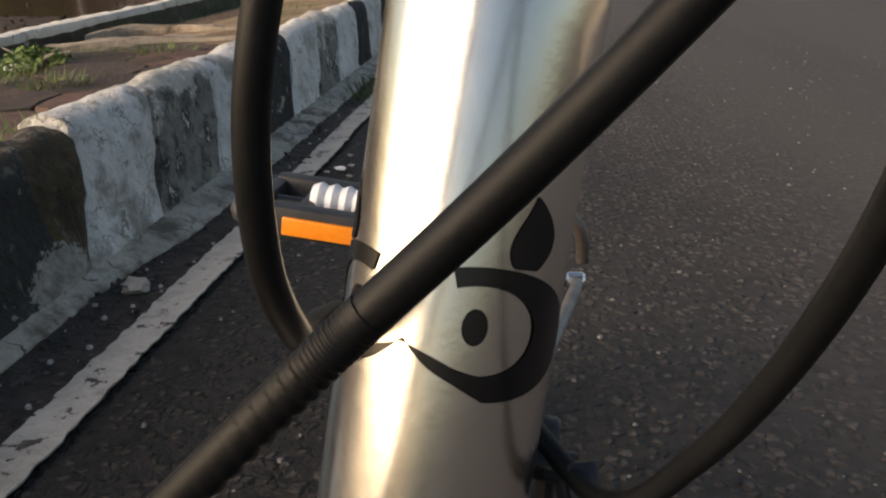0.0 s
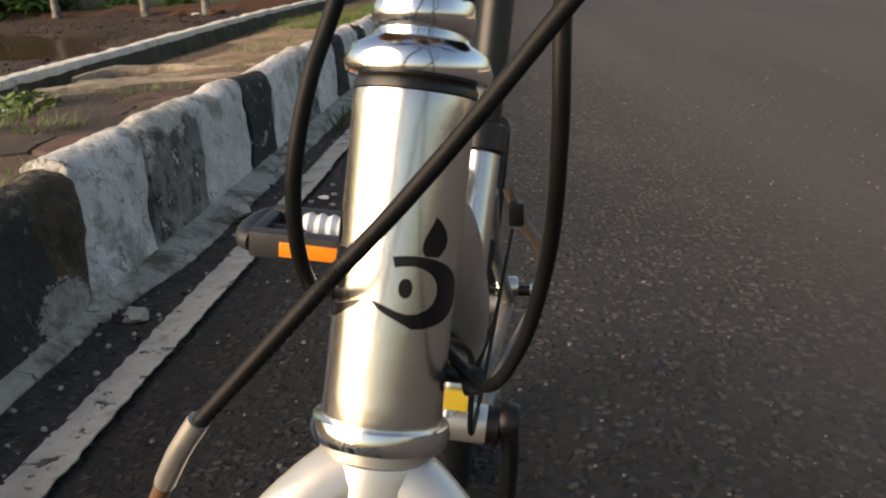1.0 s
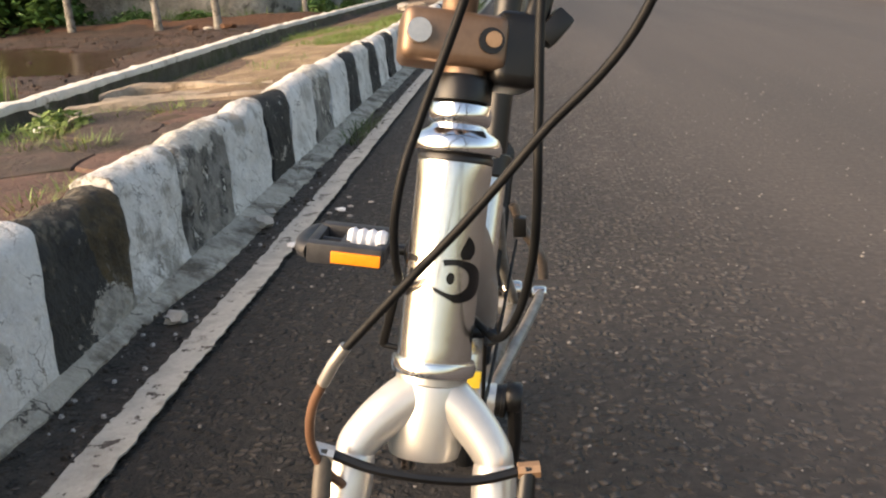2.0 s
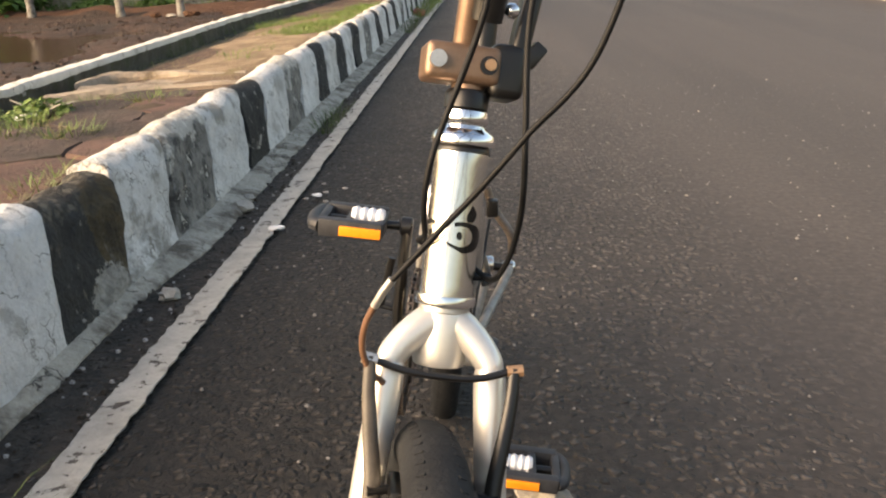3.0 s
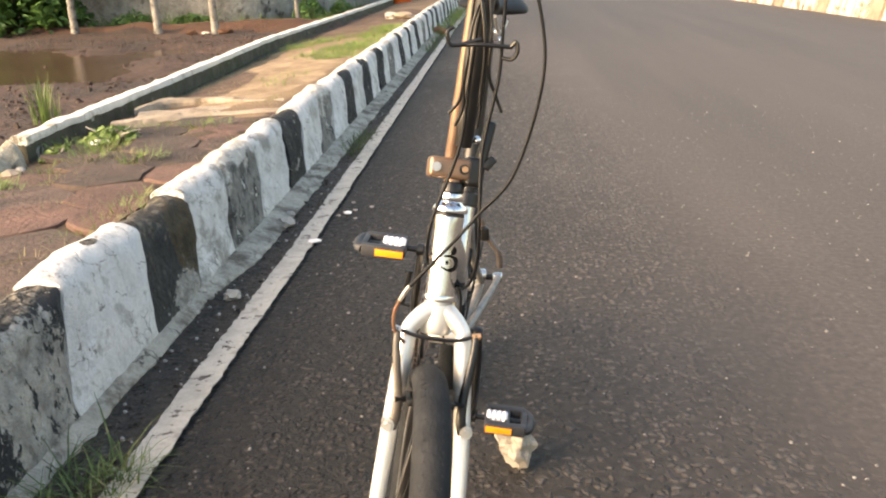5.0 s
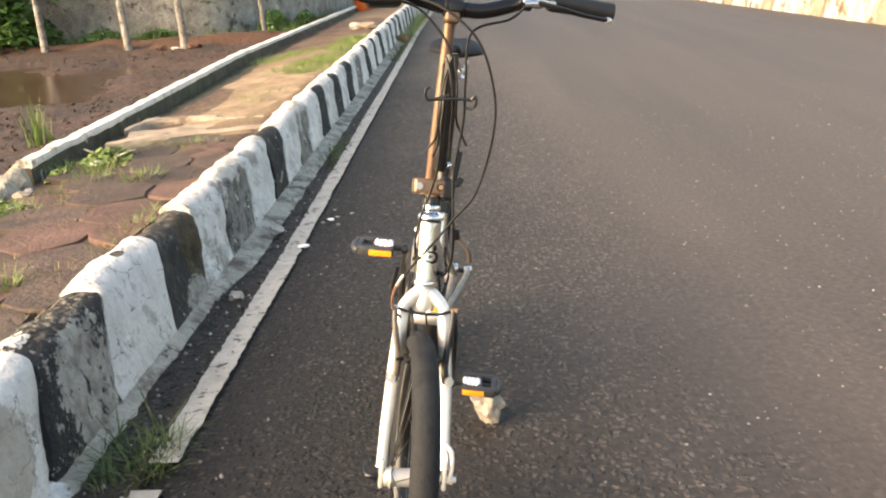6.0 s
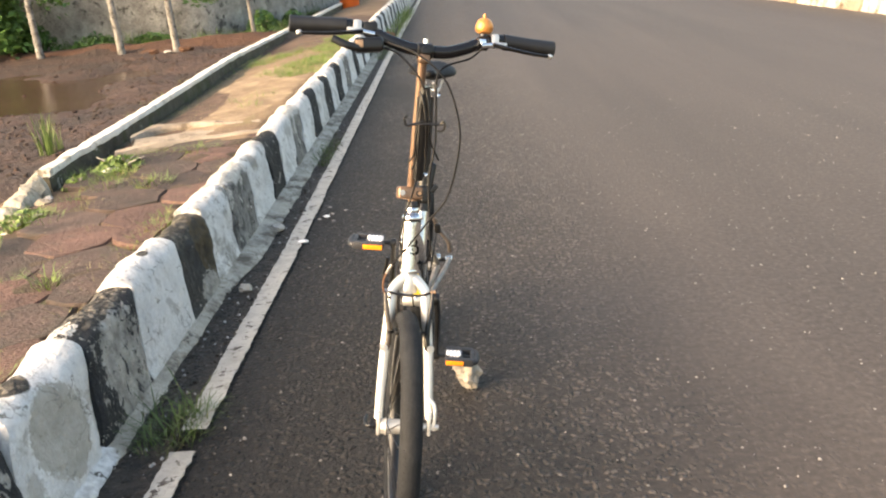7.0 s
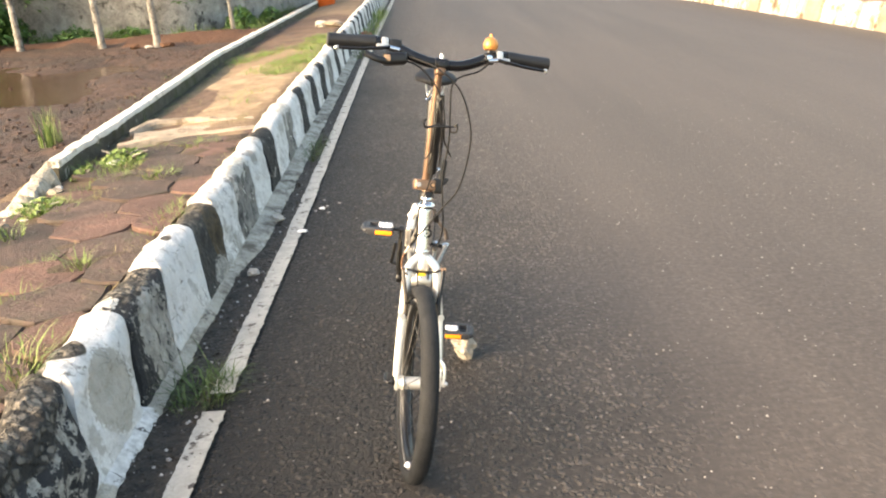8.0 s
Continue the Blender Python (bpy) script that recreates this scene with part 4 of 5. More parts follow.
# fork
bm = bmesh.new()
lathe(bm, [(0.010, -0.0500), (0.0190, -0.0490), (0.0203, -0.0440), (0.0195, -0.028), (0.0195, -0.012), (0.0186, -0.009)], 32)
fork = part("fork", bm, SILVER_PAINT, bike, "silver fork with broad shoulders", F)
for sx in (-1, 1):
    line = glide([(sx * 0.008, -0.004, -0.016), (sx * 0.017, -0.007, -0.022), (sx * 0.027, -0.011, -0.031), (sx * 0.0355, -0.015, -0.042), (sx * 0.0375, -0.017, -0.050)], 6)
    bm = bmesh.new()
    sweep(bm, line, lambda t: 0.0138 - 0.0038 * t, 20)
    part("fork_shoulder", bm, SILVER_PAINT, fork, m=F)
    bm = bmesh.new()
    low = 0.0565 if sx < 0 else 0.0535
    leg = glide([(sx * 0.0370, -0.016, -0.046), (sx * 0.0375, -0.017, -0.052), (sx * 0.0385, -0.020, -0.066), (sx * 0.0430, -0.028, -0.115), (sx * 0.0490, -0.044, -0.19), (sx * (low - 0.002), -0.062, -0.27), (sx * low, -0.075, -0.318)], 6)
    sweep(bm, leg, lambda t: (0.0096 + 0.0026 * math.sin(math.pi * min(1.0, 0.12 + 1.0 * t))) * min(1.0, 0.75 + 8 * t), 18)
    part("fork_leg", bm, SILVER_PAINT, fork, m=F)
    bm = bmesh.new()
    block(bm, (0.008, 0.026, 0.050), Matrix.Translation((sx * low, -0.078, -0.326)), 0.003)
    nut = bmesh.new()
    rod(nut, (sx * 0.054, *AX[1:]), (sx * 0.075, *AX[1:]), 0.0055, 8)
    rod(nut, (sx * 0.063, *AX[1:]), (sx * 0.069, *AX[1:]), 0.0095, 6)
    part("axle_nut", nut, SILVER_PAINT if sx > 0 else BLACK, fork, "silver axle nut" if sx > 0 else "black axle nut", F)
    if sx > 0:
        sweep(bm, glide([(sx * (low - 0.004), -0.072, -0.270), (sx * (low + 0.010), -0.080, -0.285), (sx * (low + 0.012), -0.084, -0.315), (sx * (low + 0.006), -0.084, -0.338)], 5), 0.0040, 8)
    part("dropout", bm, SILVER_PAINT, fork, "alloy dropout", F)
    # cantilever brake arm, its pivot and pad
    bm = bmesh.new()
    sweep(bm, glide([(sx * 0.047, -0.056, -0.169), (sx * 0.0425, -0.057, -0.150), (sx * 0.0430, -0.053, -0.122), (sx * 0.0475, -0.047, -0.092), (sx * 0.0510, -0.041, -0.064), (sx * 0.0520, -0.036, -0.041)], 5), lambda t: 0.0074 - 0.0032 * t, 10, 0.7, (1, 0, 0))
    arm = part("brake_arm", bm, BLACK if sx > 0 else DULL_ARM, bike, "black brake arm" if sx > 0 else "dull grey-brown brake arm", F)
    bm = bmesh.new()
    rod(bm, (sx * 0.051, -0.040, -0.165), (sx * 0.051, -0.062, -0.165), 0.0085, 12)
    rod(bm, (sx * 0.051, -0.062, -0.165), (sx * 0.051, -0.066, -0.165), 0.005, 6)
    part("pivot_bolt", bm, ALLOY, arm, "silver pivot bolt", F)
    bm = bmesh.new()
    block(bm, (0.010, 0.048, 0.010), Matrix.Translation((sx * 0.026, -0.050, -0.130)), 0.003)
    rod(bm, (sx * 0.028, -0.052, -0.130), (sx * 0.046, -0.058, -0.131), 0.0035, 8)
    part("brake_pad", bm, BLACK, arm, m=F)
    bm = bmesh.new()
    rod(bm, (sx * 0.047, -0.035, -0.044), (sx * 0.058, -0.035, -0.042), 0.0045, 8)
    part("cable_bolt", bm, BRONZE if sx > 0 else ALLOY, arm, m=F)
bm = bmesh.new()
sweep(bm, glide([(-0.072, *AX[1:]), (-0.080, AX[1] + 0.004, AX[2]), (-0.084, AX[1] + 0.02, AX[2] + 0.006), (-0.080, AX[1] + 0.045, AX[2] + 0.012)], 4), 0.0042, 8)
part("quick_release", bm, BLACK, fork, "black quick-release lever", F)
bm = bmesh.new()
sweep(bm, glide([(-0.052, -0.034, -0.043), (-0.022, -0.036, -0.050), (0.022, -0.036, -0.051), (0.052, -0.034, -0.043)], 5), 0.0028, 8)
part("brake_wire", bm, BLACK, bike, m=F)

# stem: black collar, copper hinge block, latch, post, bar clamp
bm = bmesh.new()
lathe(bm, [(0.012, 0.141), (0.0165, 0.1425), (0.0165, 0.153), (0.0145, 0.156)], 28)
part("stem_collar", bm, BLACK, bike, m=S)
bm = bmesh.new()
lathe(bm, [(0.0125, 0.150), (0.0125, 0.168)], 28)
part("stem_base", bm, COPPER, bike, m=S)
bm = bmesh.new()
block(bm, (0.056, 0.036, 0.028), Matrix.Translation((-0.008, 0.0, 0.1735)), 0.006, 3)
hinge = part("stem_hinge_block", bm, COPPER, bike, "copper hinge block", S)
bm = bmesh.new()
rod(bm, (-0.028, -0.016, 0.1735), (-0.028, -0.0235, 0.1735), 0.0062, 16)
part("bolt", bm, ALLOY, hinge, "silver bolt head", S)
bm = bmesh.new()
rod(bm, (0.010, -0.016, 0.1735), (0.010, -0.0195, 0.1735), 0.0068, 16)
part("socket", bm, BLACK, hinge, m=S)
bm = bmesh.new()
rod(bm, (0.011, -0.017, 0.174), (0.011, -0.021, 0.174), 0.0042, 12)
part("bolt", bm, BRONZE, hinge, m=S)
bm = bmesh.new()
block(bm, (0.026, 0.040, 0.040), Matrix.Translation((0.026, 0.004, 0.172)), 0.007, 3)
block(bm, (0.014, 0.020, 0.075), pose(0.036, -0.004, 0.205, 0, 8, 0), 0.005, 3)
block(bm, (0.012, 0.012, 0.020), pose(0.044, -0.010, 0.186, 0, 35, 0), 0.003)
latch = part("stem_latch", bm, BLACK, bike, "black folding latch", S)
bm = bmesh.new()
lump(bm, (0.006, 0.006, 0.006), Matrix.Translation((0.022, -0.020, 0.214)), 2, 0.05)
part("latch_pin", bm, CHROME, latch, m=S)
bm = bmesh.new()
sweep(bm, [(-0.006, -0.002, 0.184), (-0.008, -0.03, 0.262), (-0.010, -0.062, 0.36), (-0.012, -0.094, 0.450)], 0.0095, 24)
part("stem_post", bm, COPPER, bike, "copper handlebar post", S)
bm = bmesh.new()
sweep(bm, [Vector((0.0040, -0.0200, 0.205)).lerp(Vector((-0.0010, -0.0805, 0.400)), i / 14) + Vector((0.0010 * math.sin(i * 2.1), 0.001 * math.cos(i * 1.3), 0)) for i in range(15)], lambda t: (0.0125 + 0.0006 * math.sin(t * 44)) * (1 if 0.03 < t < 0.97 else 0.92), 22)
part("bottle_bracket", bm, BLACK, bike, "black bracket strapped to the post", S)
BAR = [(-0.289, -0.076, 0.507), (-0.22, -0.078, 0.511), (-0.165, -0.082, 0.513), (-0.125, -0.087, 0.504), (-0.085, -0.095, 0.487), (-0.045, -0.10, 0.475), (-0.008, -0.10, 0.472)]
BAR = BAR + [(-0.010 - x, y, z - 0.003) for x, y, z in BAR[-2::-1]]
bm = bmesh.new()
sweep(bm, glide(BAR, 6), 0.0132, 16)
bar = part("handlebar", bm, BLACK_GLOSS, bike, "gloss black riser handlebar", S)
bm = bmesh.new()
block(bm, (0.026, 0.030, 0.026), Matrix.Translation((-0.011, -0.098, 0.458)), 0.007, 3)
clamp = part("bar_clamp", bm, COPPER, bike, "copper bar clamp", S)
bm = bmesh.new()
lathe(bm, [(0.0140, -0.017), (0.0162, -0.0155), (0.0162, 0.0155), (0.0140, 0.017)], 20, Matrix.Translation((-0.010, -0.100, 0.472)) @ Matrix.Rotation(math.pi / 2, 4, "Y"))
block(bm, (0.022, 0.010, 0.014), Matrix.Translation((-0.009, -0.114, 0.470)), 0.003, 2)
part("clamp_cap", bm, BLACK, clamp, "black clamp cap", S)
bm = bmesh.new()
rod(bm, (-0.009, -0.104, 0.486), (-0.009, -0.104, 0.495), 0.0055, 10)
part("clamp_bolt", bm, CHROME, clamp, m=S)

for sx in (-1, 1):
    def q(x, y_, z):
        return (sx * x - (0.010 if sx > 0 else 0.0), y_, z + (0.004 if sx < 0 else 0.001))
    bm = bmesh.new()
    sweep(bm, [q(0.172, -0.082, 0.5075), q(0.178, -0.081, 0.507), q(0.23, -0.078, 0.5055), q(0.279, -0.0765, 0.5033), q(0.288, -0.076, 0.503), q(0.290, -0.076, 0.503)],
          lambda t: (0.0165, 0.0172, 0.0158, 0.0166, 0.0172, 0.0150)[round(t * 5)], 20)
    part("grip", bm, GRIP, bar, "dark grey rubber grip", S)
    bm = bmesh.new()
    block(bm, (0.018, 0.030, 0.028), Matrix.Translation(q(0.152, -0.086, 0.506)), 0.006, 2)
    block(bm, (0.034, 0.012, 0.010), Matrix.Translation(q(0.158, -0.108, 0.496)), 0.004, 2)
    lever = part("brake_lever", bm, ALLOY, bar, "silver brake lever clamp", S)
    bm = bmesh.new()
    sweep(bm, glide([q(0.145, -0.112, 0.494), q(0.175, -0.124, 0.487), q(0.22, -0.119, 0.482), q(0.268, -0.112, 0.480)], 5), lambda t: 0.0075 - 0.002 * t, 10, 0.6, (0, 1, 0))
    part("lever_blade", bm, BLACK, lever, "black lever blade", S)
    bm = bmesh.new()
    lump(bm, (0.0075, 0.006, 0.006), Matrix.Translation(q(0.270, -0.112, 0.480)), 2, 0.05)
    part("lever_tip", bm, ALLOY, lever, "silver lever tip", S)
    bm = bmesh.new()
    rod(bm, q(0.146, -0.110, 0.494), q(0.118, -0.112, 0.490), 0.006, 10)
    part("cable_adjuster", bm, CHROME, lever, "bright cable adjuster", S)
bm = bmesh.new()
block(bm, (0.060, 0.036, 0.030), pose(-0.128, -0.108, 0.472, 0, -8, 0), 0.010, 3)
block(bm, (0.030, 0.022, 0.020), pose(-0.125, -0.090, 0.512, 0, 0, 0), 0.005, 2)
shifter = part("gear_shifter", bm, BLACK, bar, "black gear shifter pod", S)
bm = bmesh.new()
sweep(bm, glide([(-0.145, -0.125, 0.462), (-0.175, -0.135, 0.464), (-0.205, -0.130, 0.476)], 5), 0.008, 10, 0.5, (0, 0, 1))
part("shift_lever", bm, BLACK, shifter, m=S)
bm = bmesh.new()
block(bm, (0.016, 0.006, 0.016), pose(-0.150, -0.1275, 0.470, 0, -8, 0), 0.003)
part("shift_window", bm, BRONZE, shifter, m=S)

# bell on the bar
bm = bmesh.new()
rod(bm, (0.118, -0.086, 0.502), (0.120, -0.083, 0.530), 0.009, 14)
lathe(bm, [(0.0125, -0.0125), (0.0150, -0.010), (0.0150, 0.010), (0.0125, 0.0125)], 20, Matrix.Translation((0.116, -0.088, 0.500)) @ Matrix.Rotation(math.pi / 2, 4, "Y"))
bell = part("bell", bm, BLACK, bar, "orange brass bell on a black mount", S)
bm = bmesh.new()
lathe(bm, [(0.010, 0.0), (0.0155, 0.002), (0.0188, 0.008), (0.0193, 0.014), (0.0182, 0.021), (0.0148, 0.028), (0.009, 0.0325), (0.0035, 0.0345), (0.0036, 0.038), (0.0026, 0.042), (0.0008, 0.0425)], 32, Matrix.Translation((0.120, -0.083, 0.521)))
part("bell_dome", bm, BRASS, bell, "orange dome with a small knob", S)
bm = bmesh.new()
block(bm, (0.014, 0.014, 0.012), Matrix.Translation((0.112, -0.106, 0.500)), 0.003)
part("bell_screw", bm, CHROME, bell, m=S)

# saddle
bm = bmesh.new()
rows = []
for i in range(25):
    s = i / 24
    u = min(1.0, max(0.0, (s - 0.30) / 0.48))
    w = 0.017 + 0.054 * u * u * (3 - 2 * u)
    end = math.sqrt(max(0.0, 1 - max(0.0, (0.12 - s) / 0.12) ** 2)) * math.sqrt(max(0.0, 1 - max(0.0, (s - 0.82) / 0.18) ** 2))
    w *= 0.25 + 0.75 * end
    yy = 0.705 + 0.229 * s
    z = 0.903 - 0.010 * math.sin(math.pi * min(1, s * 1.15)) + 0.012 * s + 0.028 * max(0.0, 0.4 - s)
    row = []
    for k in range(24):
        a = math.tau * k / 24
        c, d = math.cos(a), math.sin(a)
        thick = (0.014 if d > 0 else 0.013) * (0.35 + 0.65 * end)
        droop = 0.014 * u * c * c + 0.006 * u * max(0.0, 1 - abs(c) * 3)
        row.append(bm.verts.new((0.004 + w * c, yy, z - droop + thick * (abs(d) ** 0.8) * (1 if d > 0 else -1))))
    rows.append(row)
ring_faces(bm, rows)
saddle = part("saddle", bm, SADDLE, bike, "black padded saddle")
bm = bmesh.new()
for sx in (-1, 1):
    sweep(bm, glide([(0.004 + sx * 0.010, 0.725, 0.888), (0.004 + sx * 0.018, 0.775, 0.858), (0.004 + sx * 0.024, 0.86, 0.852), (0.004 + sx * 0.03, 0.90, 0.870)], 5), 0.0035, 8)
part("saddle_rail", bm, ALLOY, saddle)
bm = bmesh.new()
block(bm, (0.045, 0.040, 0.026), Matrix.Translation((0.002, 0.812, 0.850)), 0.006)
rod(bm, (-0.024, 0.800, 0.842), (0.033, 0.800, 0.842), 0.006, 8)
part("saddle_clamp", bm, CHROME, saddle, "bright saddle clamp")


# cranks, chainring, pedals
def pedal(sx, at, label):
    bm = bmesh.new()
    for yy in (-0.034, 0.034):
        block(bm, (0.080, 0.016, 0.023), Matrix.Translation((sx * 0.043, yy, 0)), 0.004, 2)
    for xx in (0.007, 0.046, 0.080):
        block(bm, (0.012, 0.066, 0.019), Matrix.Translation((sx * xx, 0, 0)), 0.004, 2)
    sweep(bm, glide([(sx * 0.080, -0.034, 0), (sx * 0.089, -0.026, 0), (sx * 0.093, 0, 0), (sx * 0.089, 0.026, 0), (sx * 0.080, 0.034, 0)], 5), 0.0095, 10)
    body = part("pedal", bm, PEDAL, bike, label, Matrix.Translation(at))
    bm = bmesh.new()
    block(bm, (0.052, 0.004, 0.0125), Matrix.Translation((sx * 0.030, -0.0432, -0.001)), 0.0012)
    part("reflector", bm, ORANGE, body, "orange reflector", Matrix.Translation(at))
    bm = bmesh.new()
    rod(bm, (-sx * 0.022, 0, 0), (sx * 0.086, 0, 0), 0.0058, 10)
    part("spindle", bm, BLACK, body, m=Matrix.Translation(at))
    bm = bmesh.new()
    lathe(bm, [(0.0055, -0.017), (0.0085, -0.0165), (0.0105, -0.012), (0.0085, -0.008), (0.0105, -0.004), (0.0085, 0.0), (0.0105, 0.004), (0.0085, 0.008), (0.0105, 0.012), (0.0085, 0.0165), (0.0055, 0.017)], 14,
          Matrix.Translation((sx * 0.025, -0.004, 0.008)) @ Matrix.Rotation(math.pi / 2, 4, "Y") @ Matrix.Scale(1.25, 4))
    part("barrel", bm, PALE_BLUE, body, "pale grey ribbed barrel", Matrix.Translation(at))
    return body


BB = Vector((0, 0.632, 0.293))
for sx, tip in ((-1, Vector((-0.070, 0.618, 0.459))), (1, Vector((0.066, 0.640, 0.113)))):
    bm = bmesh.new()
    root = 0.056 if sx > 0 else 0.068
    sweep(bm, glide([(sx * root, BB.y, BB.z), Vector((sx * (root + 0.005), BB.y, BB.z)).lerp(tip, 0.3), tip + Vector((-sx * 0.001, 0, 0))], 5), lambda t: 0.0150 - 0.0035 * t, 14, 0.62, (0, 1, 0))
    lathe(bm, [(0.016, -0.009), (0.018, -0.006), (0.018, 0.006), (0.016, 0.009)], 18, Matrix.Translation((sx * root, BB.y, BB.z)) @ Matrix.Rotation(math.pi / 2, 4, "Y"))
    lathe(bm, [(0.010, -0.008), (0.0125, -0.006), (0.0125, 0.006), (0.010, 0.008)], 16, Matrix.Translation(tip) @ Matrix.Rotation(math.pi / 2, 4, "Y"))
    part("crank_arm", bm, BLACK, bike, "black crank arm")
    pedal(sx, tip + Vector((sx * 0.024, 0, 0)), "black plastic pedal with an orange reflector")
bm = bmesh.new()
torus(bm, 0.088, [(0.006, 0.0015), (0.006, -0.0015), (-0.012, -0.002), (-0.012, 0.002)], 52, Matrix.Translation((-0.053, BB.y, BB.z)))
for k in range(5):
    a = math.tau * k / 5
    rod(bm, (-0.055, BB.y, BB.z), (-0.053, BB.y + 0.078 * math.cos(a), BB.z + 0.078 * math.sin(a)), 0.006, 8)
for k in range(46):
    block(bm, (0.003, 0.0045, 0.007), Matrix.Translation((-0.053, BB.y, BB.z)) @ Matrix.Rotation(math.tau * k / 46, 4, "X") @ Matrix.Translation((0, 0, 0.0965)), 0)
part("chainring", bm, BLACK, bike, "black chainring")
bm = bmesh.new()
loop = [Vector((-0.053, BB.y + 0.0975 * math.cos(a), BB.z + 0.0975 * math.sin(a))) for a in (math.pi / 2 + math.pi * k / 25 for k in range(26))]
loop = [Vector((-0.038, 1.005, 0.2537 + 0.034)).lerp(loop[0], k / 30) for k in range(30)] + loop + [loop[-1].lerp(Vector((-0.038, 1.005, 0.2537 - 0.034)), k / 30) for k in range(1, 31)]
for k, (a, b) in enumerate(zip(loop, loop[1:])):
    turn = (b - a).to_track_quat("Y", "Z").to_matrix().to_4x4()
    for sx in (-1, 1):
        block(bm, (0.0012, (b - a).length * 0.98, 0.0075 if k % 2 else 0.0062), Matrix.Translation((a + b) / 2) @ turn @ Matrix.Translation((sx * (0.0034 if k % 2 else 0.0022), 0, 0)), 0)
    rod(bm, b + Vector((-0.0045, 0, 0)), b + Vector((0.0045, 0, 0)), 0.0022, 6)
part("chain", bm, TARNISH, bike, "dull brown chain")
bm = bmesh.new()
for k in range(6):
    torus(bm, 0.030 + 0.004 * k, [(0.003, 0.001), (0.003, -0.001), (-0.003, -0.001), (-0.003, 0.001)], 24, Matrix.Translation((-0.024 - 0.004 * (5 - k), 1.005, 0.2537)))
part("sprockets", bm, ALLOY, bike)
bm = bmesh.new()
sweep(bm, glide([(-0.070, 1.01, 0.235), (-0.078, 0.99, 0.19), (-0.062, 0.965, 0.145), (-0.050, 0.95, 0.10)], 5), 0.010, 8, 0.5, (1, 0, 0))
part("rear_derailleur", bm, BLACK, bike, "black rear derailleur")
bm = bmesh.new()
sweep(bm, glide([(-0.0855, 0.62, 0.414), (-0.090, 0.622, 0.385), (-0.097, 0.624, 0.343)], 5), 0.0052, 8, 0.7, (1, 0, 0))
rod(bm, (-0.0975, 0.624, 0.343), (-0.062, 0.626, 0.338), 0.0035, 8)
part("chain_guard_tail", bm, BLACK, bike)
bm = bmesh.new()
rod(bm, W @ Vector((0.030, 1.002, 0.272)), W @ Vector((0.110, 1.000, 0.268)), 0.0075, 12)
part("rear_axle", bm, BLACK, bike)
for x0, x1, z, r in ((0.056, 0.086, 0.275, 0.0140), (0.101, 0.123, 0.268, 0.0115)):
    bm = bmesh.new()
    a, b = W @ Vector((x0, 1.0, z)), W @ Vector((x1, 1.0, z))
    sweep(bm, [a, a.lerp(b, 0.12), a.lerp(b, 0.88), b], lambda t: r if 0.1 < t < 0.9 else 0.8 * r, 14)
    part("rear_axle_nut", bm, SILVER, bike, "silver axle nut")

# kickstand, folded up along the stay
bm = bmesh.new()
sweep(bm, glide([W @ Vector((0.050, 0.665, 0.268)), W @ Vector((0.061, 0.72, 0.268)), W @ Vector((0.098, 0.90, 0.270)), W @ Vector((0.111, 0.967, 0.271))], 6), 0.0074, 12)
stand = part("kickstand", bm, KICK, bike, "folded silver kickstand")
bm = bmesh.new()
sweep(bm, [W @ Vector((0.109, 0.955, 0.270)), W @ Vector((0.113, 0.985, 0.271))], 0.0072, 12)
part("kickstand_foot", bm, KICK, stand)
bm = bmesh.new()
sweep(bm, glide([W @ Vector((0.075, 0.985, 0.415)), W @ Vector((0.090, 0.985, 0.375)), W @ Vector((0.115, 0.98, 0.335)), W @ Vector((0.118, 0.978, 0.30))], 5), 0.0075, 10)
part("rear_brake_arm", bm, TARNISH, bike, "dull brown rear brake arm")
bm = bmesh.new()
block(bm, (0.020, 0.020, 0.030), W @ Matrix.Translation((0.085, 0.97, 0.385)), 0.004)
part("rear_brake_pad", bm, BLACK, bike)


# cables
def cable(name, points, r=0.0022, material=HOUSING, label="black cable housing", seg=10):
    bm = bmesh.new()
    sweep(bm, glide([W @ Vector(q) for q in points], 10), r, seg)
    return part(name, bm, material, bike, label)


lead = STEER @ Vector((-0.118, -0.112, 0.490))
cable("front_brake_cable", [lead, (0.050, 0.165, 1.050), (0.112, 0.120, 1.026), (0.163, 0.098, 0.975), (0.184, 0.092, 0.895), (0.179, 0.090, 0.825), (0.149, 0.093, 0.734), (0.1085, 0.095, 0.687), (0.0905, 0.097, 0.6658),
                            (0.0713, 0.098, 0.6445), (0.052, 0.097, 0.6253), (0.0190, 0.095, 0.5912)], 0.0021)
sleeve = glide([W @ Vector(q) for q in ((0.058, 0.0973, 0.6315), (0.052, 0.097, 0.6253), (0.036, 0.0962, 0.6085), (0.0190, 0.095, 0.5912))], 60)
bm = bmesh.new()
sweep(bm, sleeve, lambda t: 0.00214 + 0.00010 * math.sin(t * 30 * math.tau) * min(1.0, 6 * t), 12)
part("ribbed_sleeve", bm, HOUSING, bike, "ribbed black cable sleeve")
cable("brake_noodle", [(0.0192, 0.095, 0.592), (0.012, 0.097, 0.582), (0.0055, 0.100, 0.571)], 0.0029, ALLOY, "silver cable end tube")
cable("noodle_boot", [(0.006, 0.0998, 0.572), (-0.002, 0.104, 0.556), (-0.006, 0.109, 0.536), (-0.003, 0.114, 0.517), (0.006, 0.118, 0.504)], 0.0024, RUST, "brown brake wire boot")
pod = STEER @ Vector((-0.100, -0.112, 0.470))
